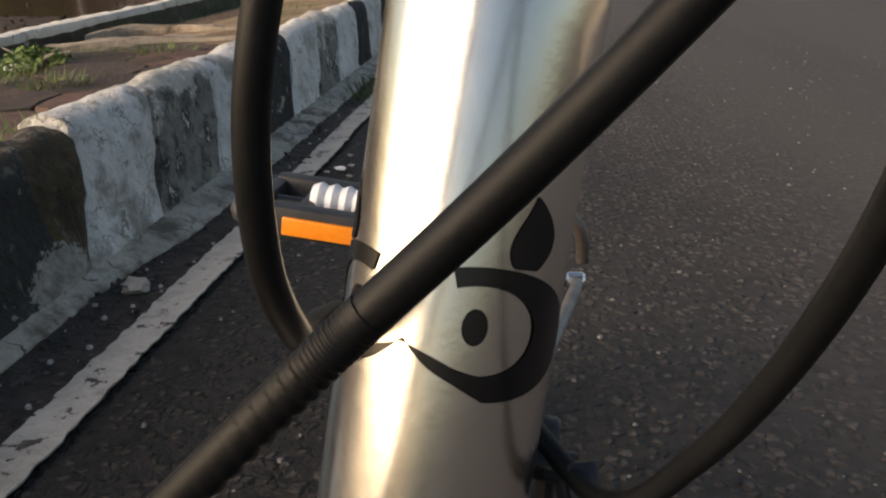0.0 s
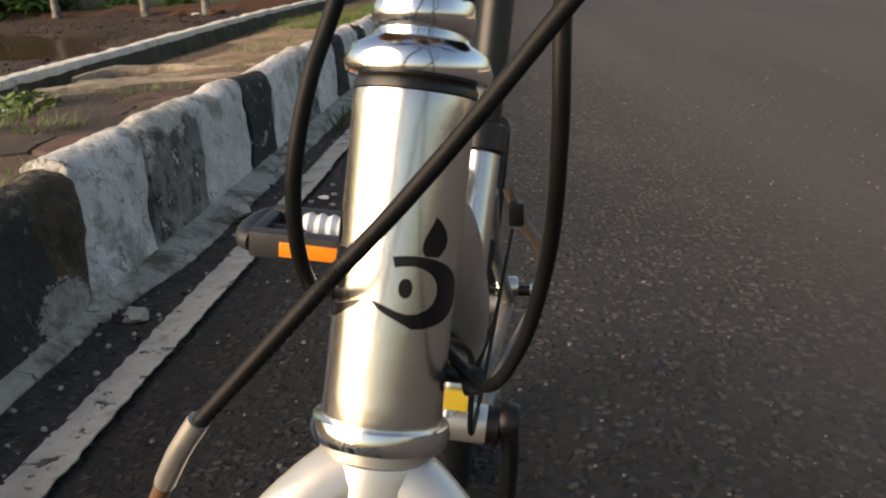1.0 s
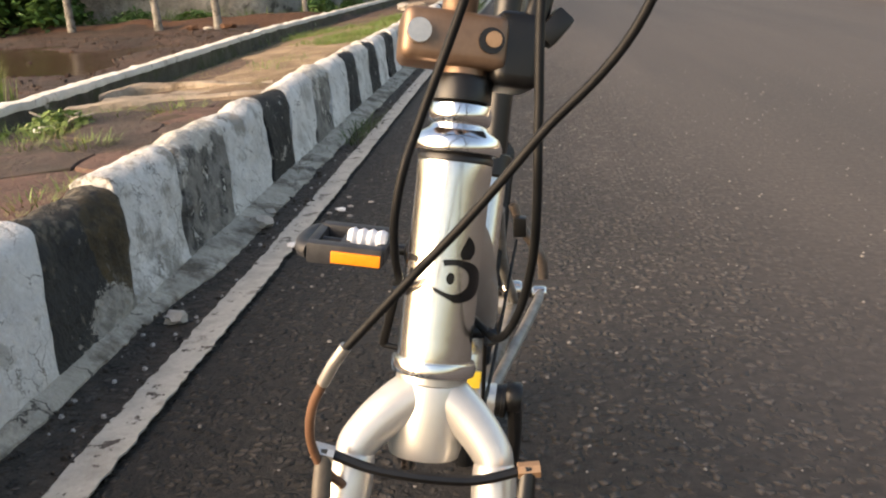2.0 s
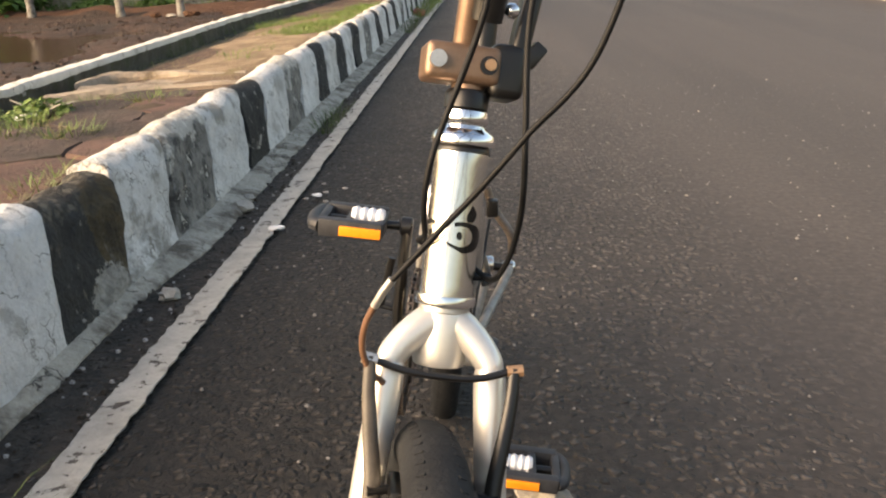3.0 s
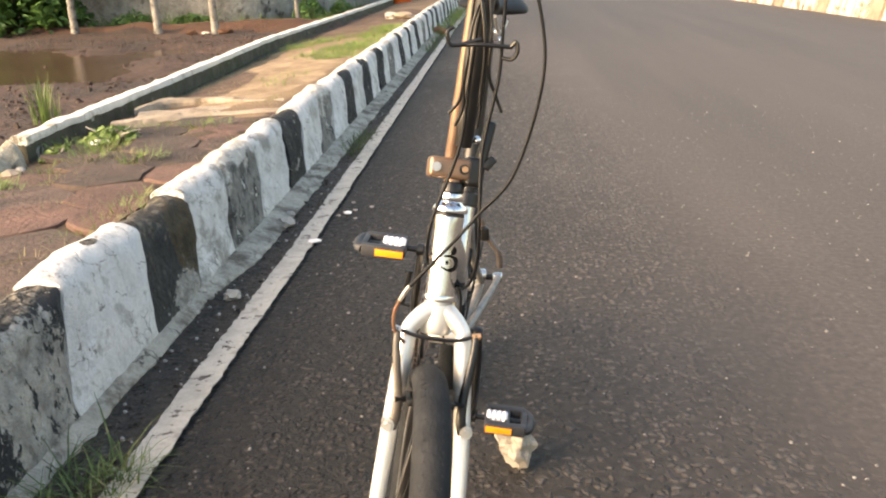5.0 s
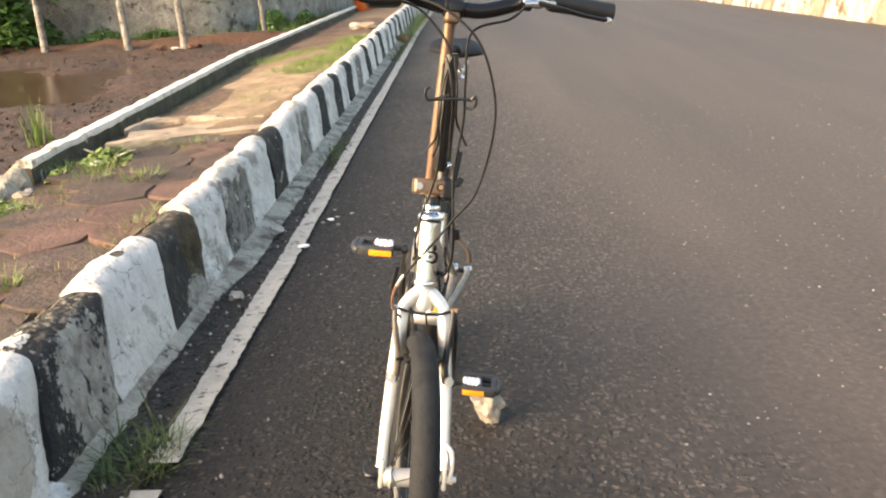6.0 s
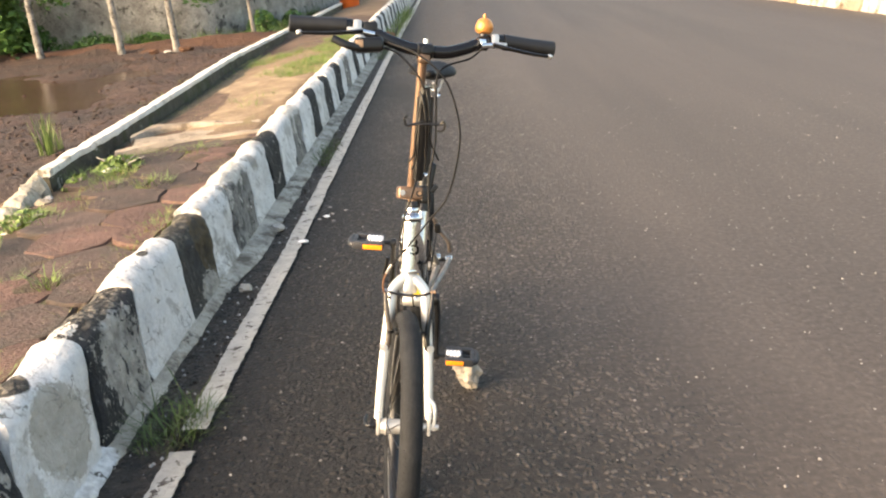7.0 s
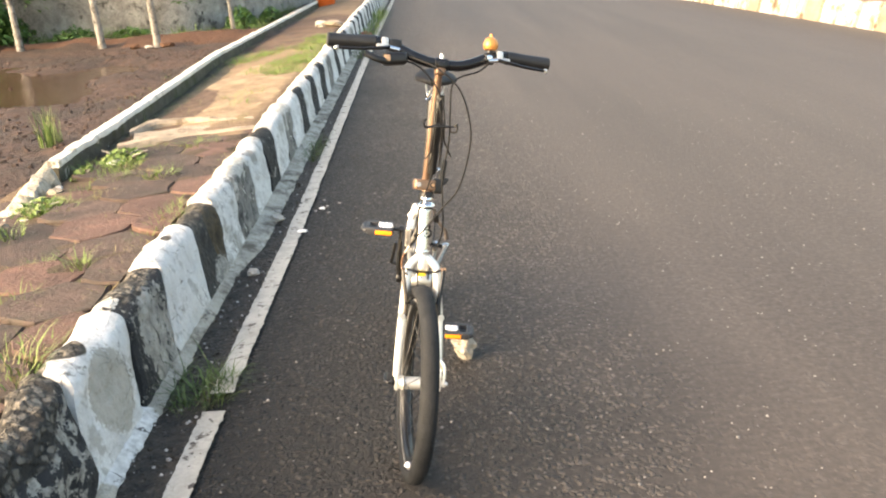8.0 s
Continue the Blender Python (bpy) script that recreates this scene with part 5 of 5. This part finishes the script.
cable("gear_cable", [pod, (0.075, 0.165, 1.02), (0.115, 0.15, 0.96), (0.106, 0.145, 0.90), (0.095, 0.140, 0.83), (0.083, 0.137, 0.76), (0.055, 0.13, 0.690), (0.0465, 0.124, 0.668), (0.041, 0.122, 0.645), (0.0390, 0.127, 0.624), (0.0382, 0.140, 0.608),
                     (0.032, 0.165, 0.597), (0.028, 0.21, 0.58), (0.030, 0.28, 0.545), (0.025, 0.42, 0.44), (0.015, 0.62, 0.27)])
right = STEER @ Vector((0.114, -0.112, 0.490))
cable("rear_brake_cable", [right, right + Vector((-0.030, -0.004, -0.022)), (0.152, 0.160, 0.985), (0.1385, 0.145, 0.91), (0.132, 0.139, 0.844), (0.1118, 0.1315, 0.759), (0.1075, 0.1133, 0.690), (0.1064, 0.1105, 0.655), (0.1039, 0.1248, 0.622), (0.0962, 0.1498, 0.585), (0.084, 0.1703, 0.562),
                           (0.066, 0.22, 0.555), (0.062, 0.42, 0.45), (0.05, 0.60, 0.30), (0.08, 0.95, 0.37)])

bm = bmesh.new()
block(bm, (0.007, 0.010, 0.009), W @ pose(0.080, 0.180, 0.5585, -30, 0, 20), 0.002, 2)
rod(bm, W @ Vector((0.062, 0.186, 0.560)), W @ Vector((0.080, 0.182, 0.560)), 0.0035, 10)
part("cable_clip", bm, BLACK_GLOSS, bike, "gloss black cable clip")

# elastic cord and wire hooks tied along the post
bm = bmesh.new()
for pts in ([(0.078, 0.128, 0.884), (0.112, 0.125, 0.884), (0.148, 0.128, 0.880)], [(0.112, 0.128, 0.890), (0.082, 0.124, 0.884), (0.074, 0.122, 0.888), (0.073, 0.122, 0.900), (0.080, 0.124, 0.905)],
            [(0.146, 0.128, 0.880), (0.153, 0.126, 0.886), (0.154, 0.126, 0.874), (0.147, 0.128, 0.866), (0.136, 0.130, 0.868)]):
    sweep(bm, glide([W @ Vector(q) for q in pts], 6), 0.0026, 8)
part("wire_hook", bm, BLACK, bike, "black wire hooks")
for k, pts in enumerate(([(0.118, 0.14, 0.95), (0.101, 0.135, 0.905), (0.094, 0.13, 0.86), (0.085, 0.14, 0.82), (0.070, 0.148, 0.800)], [(0.122, 0.15, 0.95), (0.124, 0.14, 0.90), (0.120, 0.14, 0.85), (0.128, 0.148, 0.82), (0.135, 0.15, 0.80)],
                         [(0.108, 0.14, 0.95), (0.113, 0.132, 0.93), (0.116, 0.13, 0.88), (0.108, 0.14, 0.81)], [(0.104, 0.138, 0.94), (0.098, 0.135, 0.90), (0.090, 0.135, 0.85), (0.088, 0.14, 0.81), (0.077, 0.146, 0.785)],
                         [(0.113, 0.135, 0.93), (0.118, 0.14, 0.88), (0.113, 0.145, 0.83), (0.104, 0.15, 0.78)])):
    cable("elastic_cord", pts, 0.0022, BLACK, "black elastic cord")

# ---- stone under the pedal, litter, grit ----
bm = bmesh.new()
lump(bm, (0.034, 0.032, 0.046), pose(0.163, 0.628, 0.044, 0, 0, 20), 4, 0.5, 1.7, 2.4)
for v in bm.verts:
    v.co.x += 0.25 * (0.05 - v.co.z) - 0.10 * max(0.0, 0.045 - v.co.z)
    v.co.x = 0.166 + (v.co.x - 0.166) * (0.75 + 5.5 * max(0.0, min(v.co.z, 0.09)))
    v.co.z = min(max(v.co.z, 0.0), 0.089) * 0.94
    v.co.x -= 0.006
tagged(finish("stone", bm, STONE, smooth=25), "cream lump of stone wedged under the pedal", "stone")


def scrap(name, x, y, size, label, category, material, seed):
    bm = bmesh.new()
    lump(bm, size, Matrix.Translation((x, y, max(0.0, ground_z(x, y)) + size[2] * 0.7 + 0.004)), 2, 0.6, 2.2, seed)
    return tagged(finish(name, bm, material, smooth=30), label, category)


scrap("paper_scrap", -0.578, 2.085, (0.026, 0.019, 0.006), "crumpled white paper scrap by the road line", "litter", PAPER, 1)
scrap("paper_scrap", -0.525, 2.46, (0.018, 0.013, 0.005), "crumpled white paper scrap on the asphalt", "litter", PAPER, 3)
for sx_, sy_ in ((-0.50, 2.50), (-0.555, 2.42), (-0.48, 2.38), (-0.53, 2.62), (-0.44, 2.55)):
    scrap("paper_scrap", sx_, sy_, (0.009, 0.007, 0.004), "tiny pale paper bit on the asphalt", "litter", GRAVEL, sx_ * 9)
scrap("pebble", -0.715, 1.52, (0.030, 0.022, 0.016), "pale pebble in the gutter", "pebble", CONCRETE, 5)
scrap("pebble", -0.735, 2.28, (0.034, 0.03, 0.022), "pale pebble in the gutter", "pebble", CONCRETE, 6)
scrap("pebble", -0.755, 2.42, (0.024, 0.02, 0.014), "pale pebble in the gutter", "pebble", CONCRETE, 7)
scrap("plastic_scrap", -1.70, 2.80, (0.05, 0.03, 0.018), "pale plastic scrap in the grass", "litter", PAPER, 8)
scrap("plastic_scrap", -3.66, 9.95, (0.06, 0.04, 0.018), "crumpled white plastic at the foot of a sapling", "litter", CONCRETE, 11)
scrap("brick_bit", -0.87, 11.35, (0.11, 0.09, 0.06), "broken reddish brick bit lying in the gutter", "rubble", BRICK, 14)
scrap("brick_bit", -3.42, 9.95, (0.10, 0.06, 0.04), "broken orange brick bit on the soil", "rubble", BANK, 12)
scrap("brick_bit", -3.83, 9.9, (0.08, 0.05, 0.035), "broken orange brick bit on the soil", "rubble", BANK, 13)
scrap("rubble_block", -1.24, 10.5, (0.13, 0.10, 0.05), "pale concrete rubble block on the verge", "rubble", SLAB, 9)
scrap("rubble_block", -1.42, 10.62, (0.09, 0.08, 0.05), "pale concrete rubble block on the verge", "rubble", CONCRETE, 19)

rng = random.Random(9)


def grit(name, count, xr, yr, size, material, label, zf=lambda x, y: 0.0):
    verts, faces = [], []
    for _ in range(count):
        x, y = rng.uniform(*xr), yr[0] + (yr[1] - yr[0]) * rng.random() ** 1.4
        s = size * rng.uniform(0.4, 1.0) ** 1.6
        z = zf(x, y)
        base = len(verts)
        a0 = rng.uniform(0, 6)
        for k in range(5):
            a = a0 + math.tau * k / 5 + rng.uniform(-0.3, 0.3)
            r = s * rng.uniform(0.75, 1.1)
            verts.append((x + r * math.cos(a), y + r * math.sin(a), z - 0.002))
            verts.append((x + 0.72 * r * math.cos(a), y + 0.72 * r * math.sin(a), z + s * rng.uniform(0.35, 0.7)))
        verts.append((x + rng.uniform(-0.2, 0.2) * s, y + rng.uniform(-0.2, 0.2) * s, z + s * rng.uniform(0.6, 0.85)))
        for k in range(5):
            a, b = base + 2 * k, base + 2 * ((k + 1) % 5)
            faces += [(a, b, b + 1, a + 1), (a + 1, b + 1, base + 10)]
    me = bpy.data.meshes.new(name)
    me.from_pydata(verts, [], faces)
    me.materials.append(material)
    return tagged(new(name, me), label, "grit", kind="stuff")


grit("coarse_road_grit", 420, (-0.55, 3.0), (-1.6, 5.0), 0.0075, GRAVEL, "scattered coarse pale grit on the asphalt")
grit("road_grit", 2300, (-0.55, 3.2), (-1.6, 6.0), 0.0048, GRAVEL, "loose pale grit on the asphalt")
grit("gutter_dirt", 420, (-0.785, -0.65), (-1.5, 7.0), 0.011, GUTTER, "crumbs of brown dirt in the gutter", lambda x, y: 0.003)
grit("gutter_grit", 160, (-0.80, -0.66), (-1.5, 5.0), 0.008, GRAVEL, "loose grit in the gutter", lambda x, y: 0.004)
grit("soil_clods", 3200, (-6.5, -2.25), (0.5, 9.6), 0.026, SOIL, "clods of red soil", ground_z)


# ---- grass and shrubs ----
def tuft(verts, faces, x, y, z, count, tall, wide, lean=0.5):
    for _ in range(count):
        a = rng.uniform(0, math.tau)
        r = wide * math.sqrt(rng.random())
        bx, by = x + r * math.cos(a), y + r * math.sin(a)
        b = a + rng.uniform(-0.9, 0.9)
        h = tall * (0.30 + 0.80 * rng.random() ** 1.6)
        out = h * lean * rng.uniform(0.3, 1.4)
        w = min(0.0040, 0.010 * tall + 0.0010) * rng.uniform(0.5, 1.1)
        px, py = -math.sin(b) * w, math.cos(b) * w
        base = len(verts)
        for s, k in ((0.0, 1.0), (0.4, 0.9), (0.75, 0.6)):
            cx, cy, cz = bx + math.cos(b) * out * s * s, by + math.sin(b) * out * s * s, z - 0.01 + h * (s - 0.22 * s * s * lean)
            verts += [(cx + px * k, cy + py * k, cz), (cx - px * k, cy - py * k, cz)]
        verts.append((bx + math.cos(b) * out, by + math.sin(b) * out, z + h * (1 - 0.35 * lean)))
        faces += [(base, base + 1, base + 3, base + 2), (base + 2, base + 3, base + 5, base + 4), (base + 4, base + 5, base + 6)]


def grass(name, spots, material, label, lean=0.85):
    """spots: x, y, count, height, spread"""
    verts, faces = [], []
    for x, y, n, h, w in spots:
        tuft(verts, faces, x, y, ground_z(x, y) if x < -0.99 + bend(y) else 0.0, n, h, w, lean)
    me = bpy.data.meshes.new(name)
    me.from_pydata(verts, [], faces)
    me.materials.append(material)
    return tagged(new(name, me), label, "grass", kind="stuff")


grass("gutter_grass", [(-0.735 + 0.14 * rng.random(), 0.34 + 0.26 * rng.random(), 10, 0.06 + 0.09 * rng.random(), 0.035) for _ in range(30)] + [(-0.79, 0.58, 12, 0.13, 0.025), (-0.785, 0.50, 14, 0.12, 0.03), (-0.77, 0.42, 12, 0.10, 0.03), (-0.62, 0.43, 14, 0.05, 0.03)], WEED, "dull green weeds sprawling in the gutter", 1.1)
grass("gutter_weeds", [(-0.79 + bend(y), y, 26, 0.07, 0.05) for y in (2.9, 3.2, 3.35, 3.95, 5.5, 6.4, 6.9, 8.0, 8.6)] + [(-0.70 + bend(y), y, 44, 0.10, 0.06) for y in (3.60, 3.72, 3.85, 4.0, 4.12)] + [(-0.73 + bend(y), y, 60, 0.15, 0.10) for y in (8.9, 9.4, 9.9, 10.4)], WEED, "low dull green weeds in the gutter")
grass("far_gutter_weeds", [(-0.76 + bend(y), y, 120, 0.26, 0.19) for y in (11.2, 12.0, 13.0, 14.0, 14.6, 15.2, 16.0)], GRASS, "bright green weeds growing over the far gutter")
grass("joint_grass", [(-1.09, 0.18, 39, 0.135, 0.08), (-1.05, 0.05, 28, 0.108, 0.07), (-1.23, 1.02, 52, 0.095, 0.045), (-1.58, 2.42, 169, 0.081, 0.085), (-1.32, 2.37, 195, 0.081, 0.095), (-1.72, 1.94, 150, 0.095, 0.12), (-1.62, 1.86, 65, 0.081, 0.06),
                      (-1.05, 1.58, 78, 0.081, 0.055), (-1.06, 1.75, 65, 0.068, 0.055), (-1.04, 1.44, 60, 0.07, 0.05), (-1.08, 1.30, 34, 0.055, 0.05), (-1.06, 0.30, 34, 0.09, 0.07), (-1.30, 0.74, 26, 0.08, 0.05), (-1.46, 0.78, 22, 0.06, 0.05), (-1.62, 2.66, 150, 0.10, 0.12), (-1.78, 2.72, 70, 0.09, 0.10), (-1.66, 2.28, 52, 0.068, 0.06), (-1.40, 1.09, 39, 0.068, 0.040), (-1.34, 0.66, 31, 0.068, 0.045),
                      (-1.72, 1.50, 78, 0.121, 0.07), (-1.30, 3.08, 169, 0.068, 0.12), (-1.52, 3.02, 195, 0.068, 0.12), (-1.85, 2.75, 78, 0.095, 0.07)], GRASS, "bright grass tufts between the paving stones")
grass("joint_dry_grass", [(-1.07 - 0.9 * rng.random(), -0.6 + 3.8 * rng.random(), 9, 0.04, 0.05) for _ in range(60)] + [(-1.04, y, 14, 0.05, 0.05) for y in np.arange(-0.4, 3.2, 0.16)] + [(-1.10, 0.15, 40, 0.09, 0.08), (-1.72, 2.02, 40, 0.06, 0.07), (-1.06, 1.42, 70, 0.06, 0.07), (-1.09, 1.62, 80, 0.06, 0.08), (-1.05, 0.98, 40, 0.05, 0.06),
                          (-1.50, 2.05, 70, 0.05, 0.07), (-1.56, 2.60, 110, 0.06, 0.09), (-1.42, 2.46, 90, 0.05, 0.09), (-1.60, 3.05, 90, 0.05, 0.10), (-1.12, -0.05, 40, 0.07, 0.07), (-1.30, 0.72, 30, 0.05, 0.06), (-1.48, 1.05, 30, 0.05, 0.06)], DRY_GRASS, "dry grass blades between the paving stones")
verge_spots, dry_spots = [], []
for _ in range(760):
    y = 3.6 + 5.6 * rng.random()
    x = -1.06 + bend(y) - 1.0 * rng.random() ** 1.3
    k = noise.noise(Vector((x * 1.9, y * 0.8, 3)))
    edge = max(0.0, 1 - abs(x + 1.15) / 0.32) * min(1.0, max(0.0, (y - 5.2) / 1.2)) * 0.55 + max(0.0, 1 - math.hypot((x + 1.75) / 0.24, (y - 6.2) / 0.9)) * 0.6
    if k + edge > (0.13 if y > 4.9 else 0.34):
        verge_spots.append((x, y, 36, 0.045 + 0.040 * rng.random(), 0.10))
    elif k > -0.25:
        dry_spots.append((x, y, 9, 0.016 + 0.014 * rng.random(), 0.09))
grass("verge_grass", verge_spots, GRASS, "patchy low green grass on the verge")
grass("verge_dry_grass", dry_spots, DRY_GRASS, "patchy straw-coloured grass on the verge")
grass("plot_tuft", [(-2.46, 3.71, 60, 0.30, 0.05), (-2.42, 3.79, 22, 0.18, 0.03)], GRASS, "tall green grass tuft beside the low wall", 0.18)
grass("plot_grass", [(-2.35 - 0.2 * rng.random(), y, 14, 0.06, 0.05) for y in np.arange(5, 14, 0.6)], GRASS, "short grass along the low wall")

grass("wall_weeds", [(wall_x(y) + 0.10 + 0.08 * rng.random(), y, 9, 0.04 + 0.05 * rng.random(), 0.06) for y in np.arange(2.6, 9.5, 0.19)], WEED, "ragged weeds along the foot of the low wall", 0.9)
grass("boundary_weeds", [(-8.5 + 5.6 * s, 11.05 + 0.6 * rng.random(), 40, 0.10 + 0.24 * rng.random() ** 2, 0.18) for s in np.arange(0, 1, 0.009) if noise.noise(Vector((s * 9, 4, 1))) > -0.12] + [(-3.0 + 0.5 * rng.random(), 11.6 + 4.5 * rng.random(), 26, 0.10 + 0.2 * rng.random(), 0.16) for _ in range(40)],
      GRASS, "tall weeds along the foot of the boundary wall", 0.7)


def shrub(x, y, z, wide, deep, tall, count, leaf, label, name="shrub", group="shrubs along the wall", leaves=LEAF):
    ob = thing(name, Matrix.Translation((x, y, z)), label, name, group)
    bm = bmesh.new()
    for _ in range(7):
        tip = (rng.uniform(-wide, wide) * 0.7, rng.uniform(-deep, deep) * 0.7, tall * rng.uniform(0.5, 0.9))
        sweep(bm, glide([(tip[0] * 0.15, tip[1] * 0.15, -0.03), (tip[0] * 0.5, tip[1] * 0.5, tip[2] * 0.6), tip], 4), lambda t: 0.009 - 0.006 * t, 5)
    part("stems", bm, BARK, ob)
    verts, faces = [], []
    for _ in range(count):
        a, r = rng.uniform(0, math.tau), math.sqrt(rng.random())
        edge = 0.75 + 0.35 * noise.noise(Vector((math.cos(a) * 2, math.sin(a) * 2, x)))
        h = rng.random() ** 0.8
        cx, cy, cz = r * wide * edge * math.cos(a) * (1.1 - 0.5 * h), r * deep * math.sin(a) * (1.1 - 0.5 * h), tall * h * (1.05 - 0.4 * r)
        t = Euler((rng.uniform(-1.0, 1.0), rng.uniform(-1.0, 1.0), rng.uniform(0, 6.28))).to_matrix()
        s = leaf * rng.uniform(0.6, 1.2)
        base = len(verts)
        for q in ((0, -0.5, 0), (0.28, -0.1, 0.05), (0, 0.55, -0.06), (-0.28, -0.1, 0.05)):
            w = t @ Vector(q) * s
            verts.append((cx + w.x, cy + w.y, cz + w.z))
        faces += [(base, base + 1, base + 2), (base, base + 2, base + 3)]
    me = bpy.data.meshes.new("leaves")
    me.from_pydata(verts, [], faces)
    me.materials.append(leaves)
    crown = new("leaves", me)
    crown.parent = ob
    return ob


for x, y, w, d, h, n, lf, lb in ((-6.1, 10.95, 0.75, 0.4, 0.62, 1500, 0.10, "dense dark green broad-leaved shrub by the wall"), (-6.80, 10.8, 1.15, 0.7, 3.6, 17000, 0.15, "tall dark green leafy shrub by the wall"),
                                 (-5.1, 11.2, 0.55, 0.3, 0.26, 520, 0.07, "low sprawling green shrub by the wall"), (-4.3, 11.3, 0.6, 0.3, 0.22, 460, 0.07, "low sprawling green shrub by the wall"),
                                 (-2.95, 12.6, 0.35, 0.6, 0.36, 620, 0.08, "leafy green shrub at the bend of the wall"), (-2.66, 13.7, 0.25, 0.6, 0.26, 400, 0.08, "leafy green shrub at the bend of the wall"),
                                 (-8.3, 10.9, 0.7, 0.4, 0.8, 900, 0.11, "dark green leafy shrub by the wall")):
    shrub(x, y, 0.15, w, d, h, n, lf, lb)
for x, y, w, d, h, n in ((-1.77, 1.96, 0.17, 0.20, 0.055, 230), (-1.66, 2.84, 0.22, 0.15, 0.085, 420), (-1.82, 2.66, 0.09, 0.14, 0.06, 150), (-1.80, 1.50, 0.12, 0.14, 0.07, 170)):
    shrub(x, y, ground_z(x, y), w, d, h, n, 0.030, "low broad-leaved green weed beside the broken wall", "weed", "weeds by the broken wall", GRASS)


def sapling(x, y, lean, r, label, low=()):
    ob = thing("sapling", Matrix.Translation((x, y, 0.14)), label, "tree", "saplings in the plot")
    bm = bmesh.new()
    line = glide([(0, 0, -0.05), (lean * 0.3, 0, 0.5), (lean * 0.8, 0.02, 1.2), (lean * 1.5, 0, 2.2), (lean * 2, 0.03, 3.0)], 6)
    sweep(bm, line, lambda t: r * (1.15 - 0.6 * t) + r * 0.5 * max(0, 0.06 - t) / 0.06, 10)
    part("trunk", bm, BARK, ob, "thin pale trunk")
    bm = bmesh.new()
    tips = []
    for k in range(6):
        a = k * 2.4
        p0 = line[-1 - k]
        tip = p0 + Vector((math.cos(a) * 0.55, math.sin(a) * 0.55, 0.5))
        tips.append(tip)
        sweep(bm, glide([p0, p0.lerp(tip, 0.5) + Vector((0, 0, 0.05)), tip], 4), lambda t: r * 0.4 * (1 - 0.7 * t), 6)
    for q in low:
        tip, p0 = Vector(q), line[10]
        tips.append(tip)
        sweep(bm, glide([p0, p0.lerp(tip, 0.5) + Vector((0, 0, 0.12)), tip], 4), lambda t: r * 0.3 * (1 - 0.7 * t), 6)
    part("limbs", bm, BARK, ob)
    verts, faces = [], []
    for k, tip in enumerate(tips):
        wide = 0.22 if k < 6 else 0.11
        for _ in range(110):
            c = tip + Vector((rng.gauss(0, wide), rng.gauss(0, wide), rng.gauss(0, wide * 0.8)))
            t = Euler((rng.uniform(-1, 1), rng.uniform(-1, 1), rng.uniform(0, 6.28))).to_matrix()
            base = len(verts)
            for q in ((0, -0.5, 0), (0.25, 0, 0.05), (0, 0.5, -0.05), (-0.25, 0, 0.05)):
                verts.append(c + t @ Vector(q) * 0.11)
            faces += [(base, base + 1, base + 2), (base, base + 2, base + 3)]
    me = bpy.data.meshes.new("crown")
    me.from_pydata(verts, [], faces)
    me.materials.append(LEAF)
    new("crown", me).parent = ob
    return ob


LOW_A = ((-0.38, 0.24, 0.90), (0.22, 0.24, 0.84), (-0.58, 0.20, 0.95), (-0.10, 0.30, 1.10))
LOW_B = ((0.42, 0.30, 0.74),)
for x, y, ln, r in ((-5.55, 10.36, -0.035, 0.046), (-4.39, 10.26, -0.06, 0.045), (-3.57, 10.06, -0.045, 0.044), (-2.72, 10.95, -0.06, 0.030), (-2.99, 14.1, -0.08, 0.062)):
    sapling(x, y, ln, r, "slender pale-barked sapling on bare soil", {-5.55: LOW_A, -3.57: LOW_B}.get(x, ()))

# orange tub beyond the verge
tub = thing("orange_tub", Matrix.Translation((-1.98, 16.4, 0.17)), "orange plastic tub standing on the verge", "tub")
bm = bmesh.new()
lathe(bm, [(0.17, 0.0), (0.18, 0.02), (0.22, 0.40), (0.21, 0.40), (0.17, 0.03), (0.0, 0.03)], 28)
part("body", bm, ORANGE_PAINT, tub)
bm = bmesh.new()
lathe(bm, [(0.221, 0.385), (0.236, 0.39), (0.236, 0.408), (0.221, 0.412)], 28)
part("lip", bm, ORANGE_PAINT, tub)
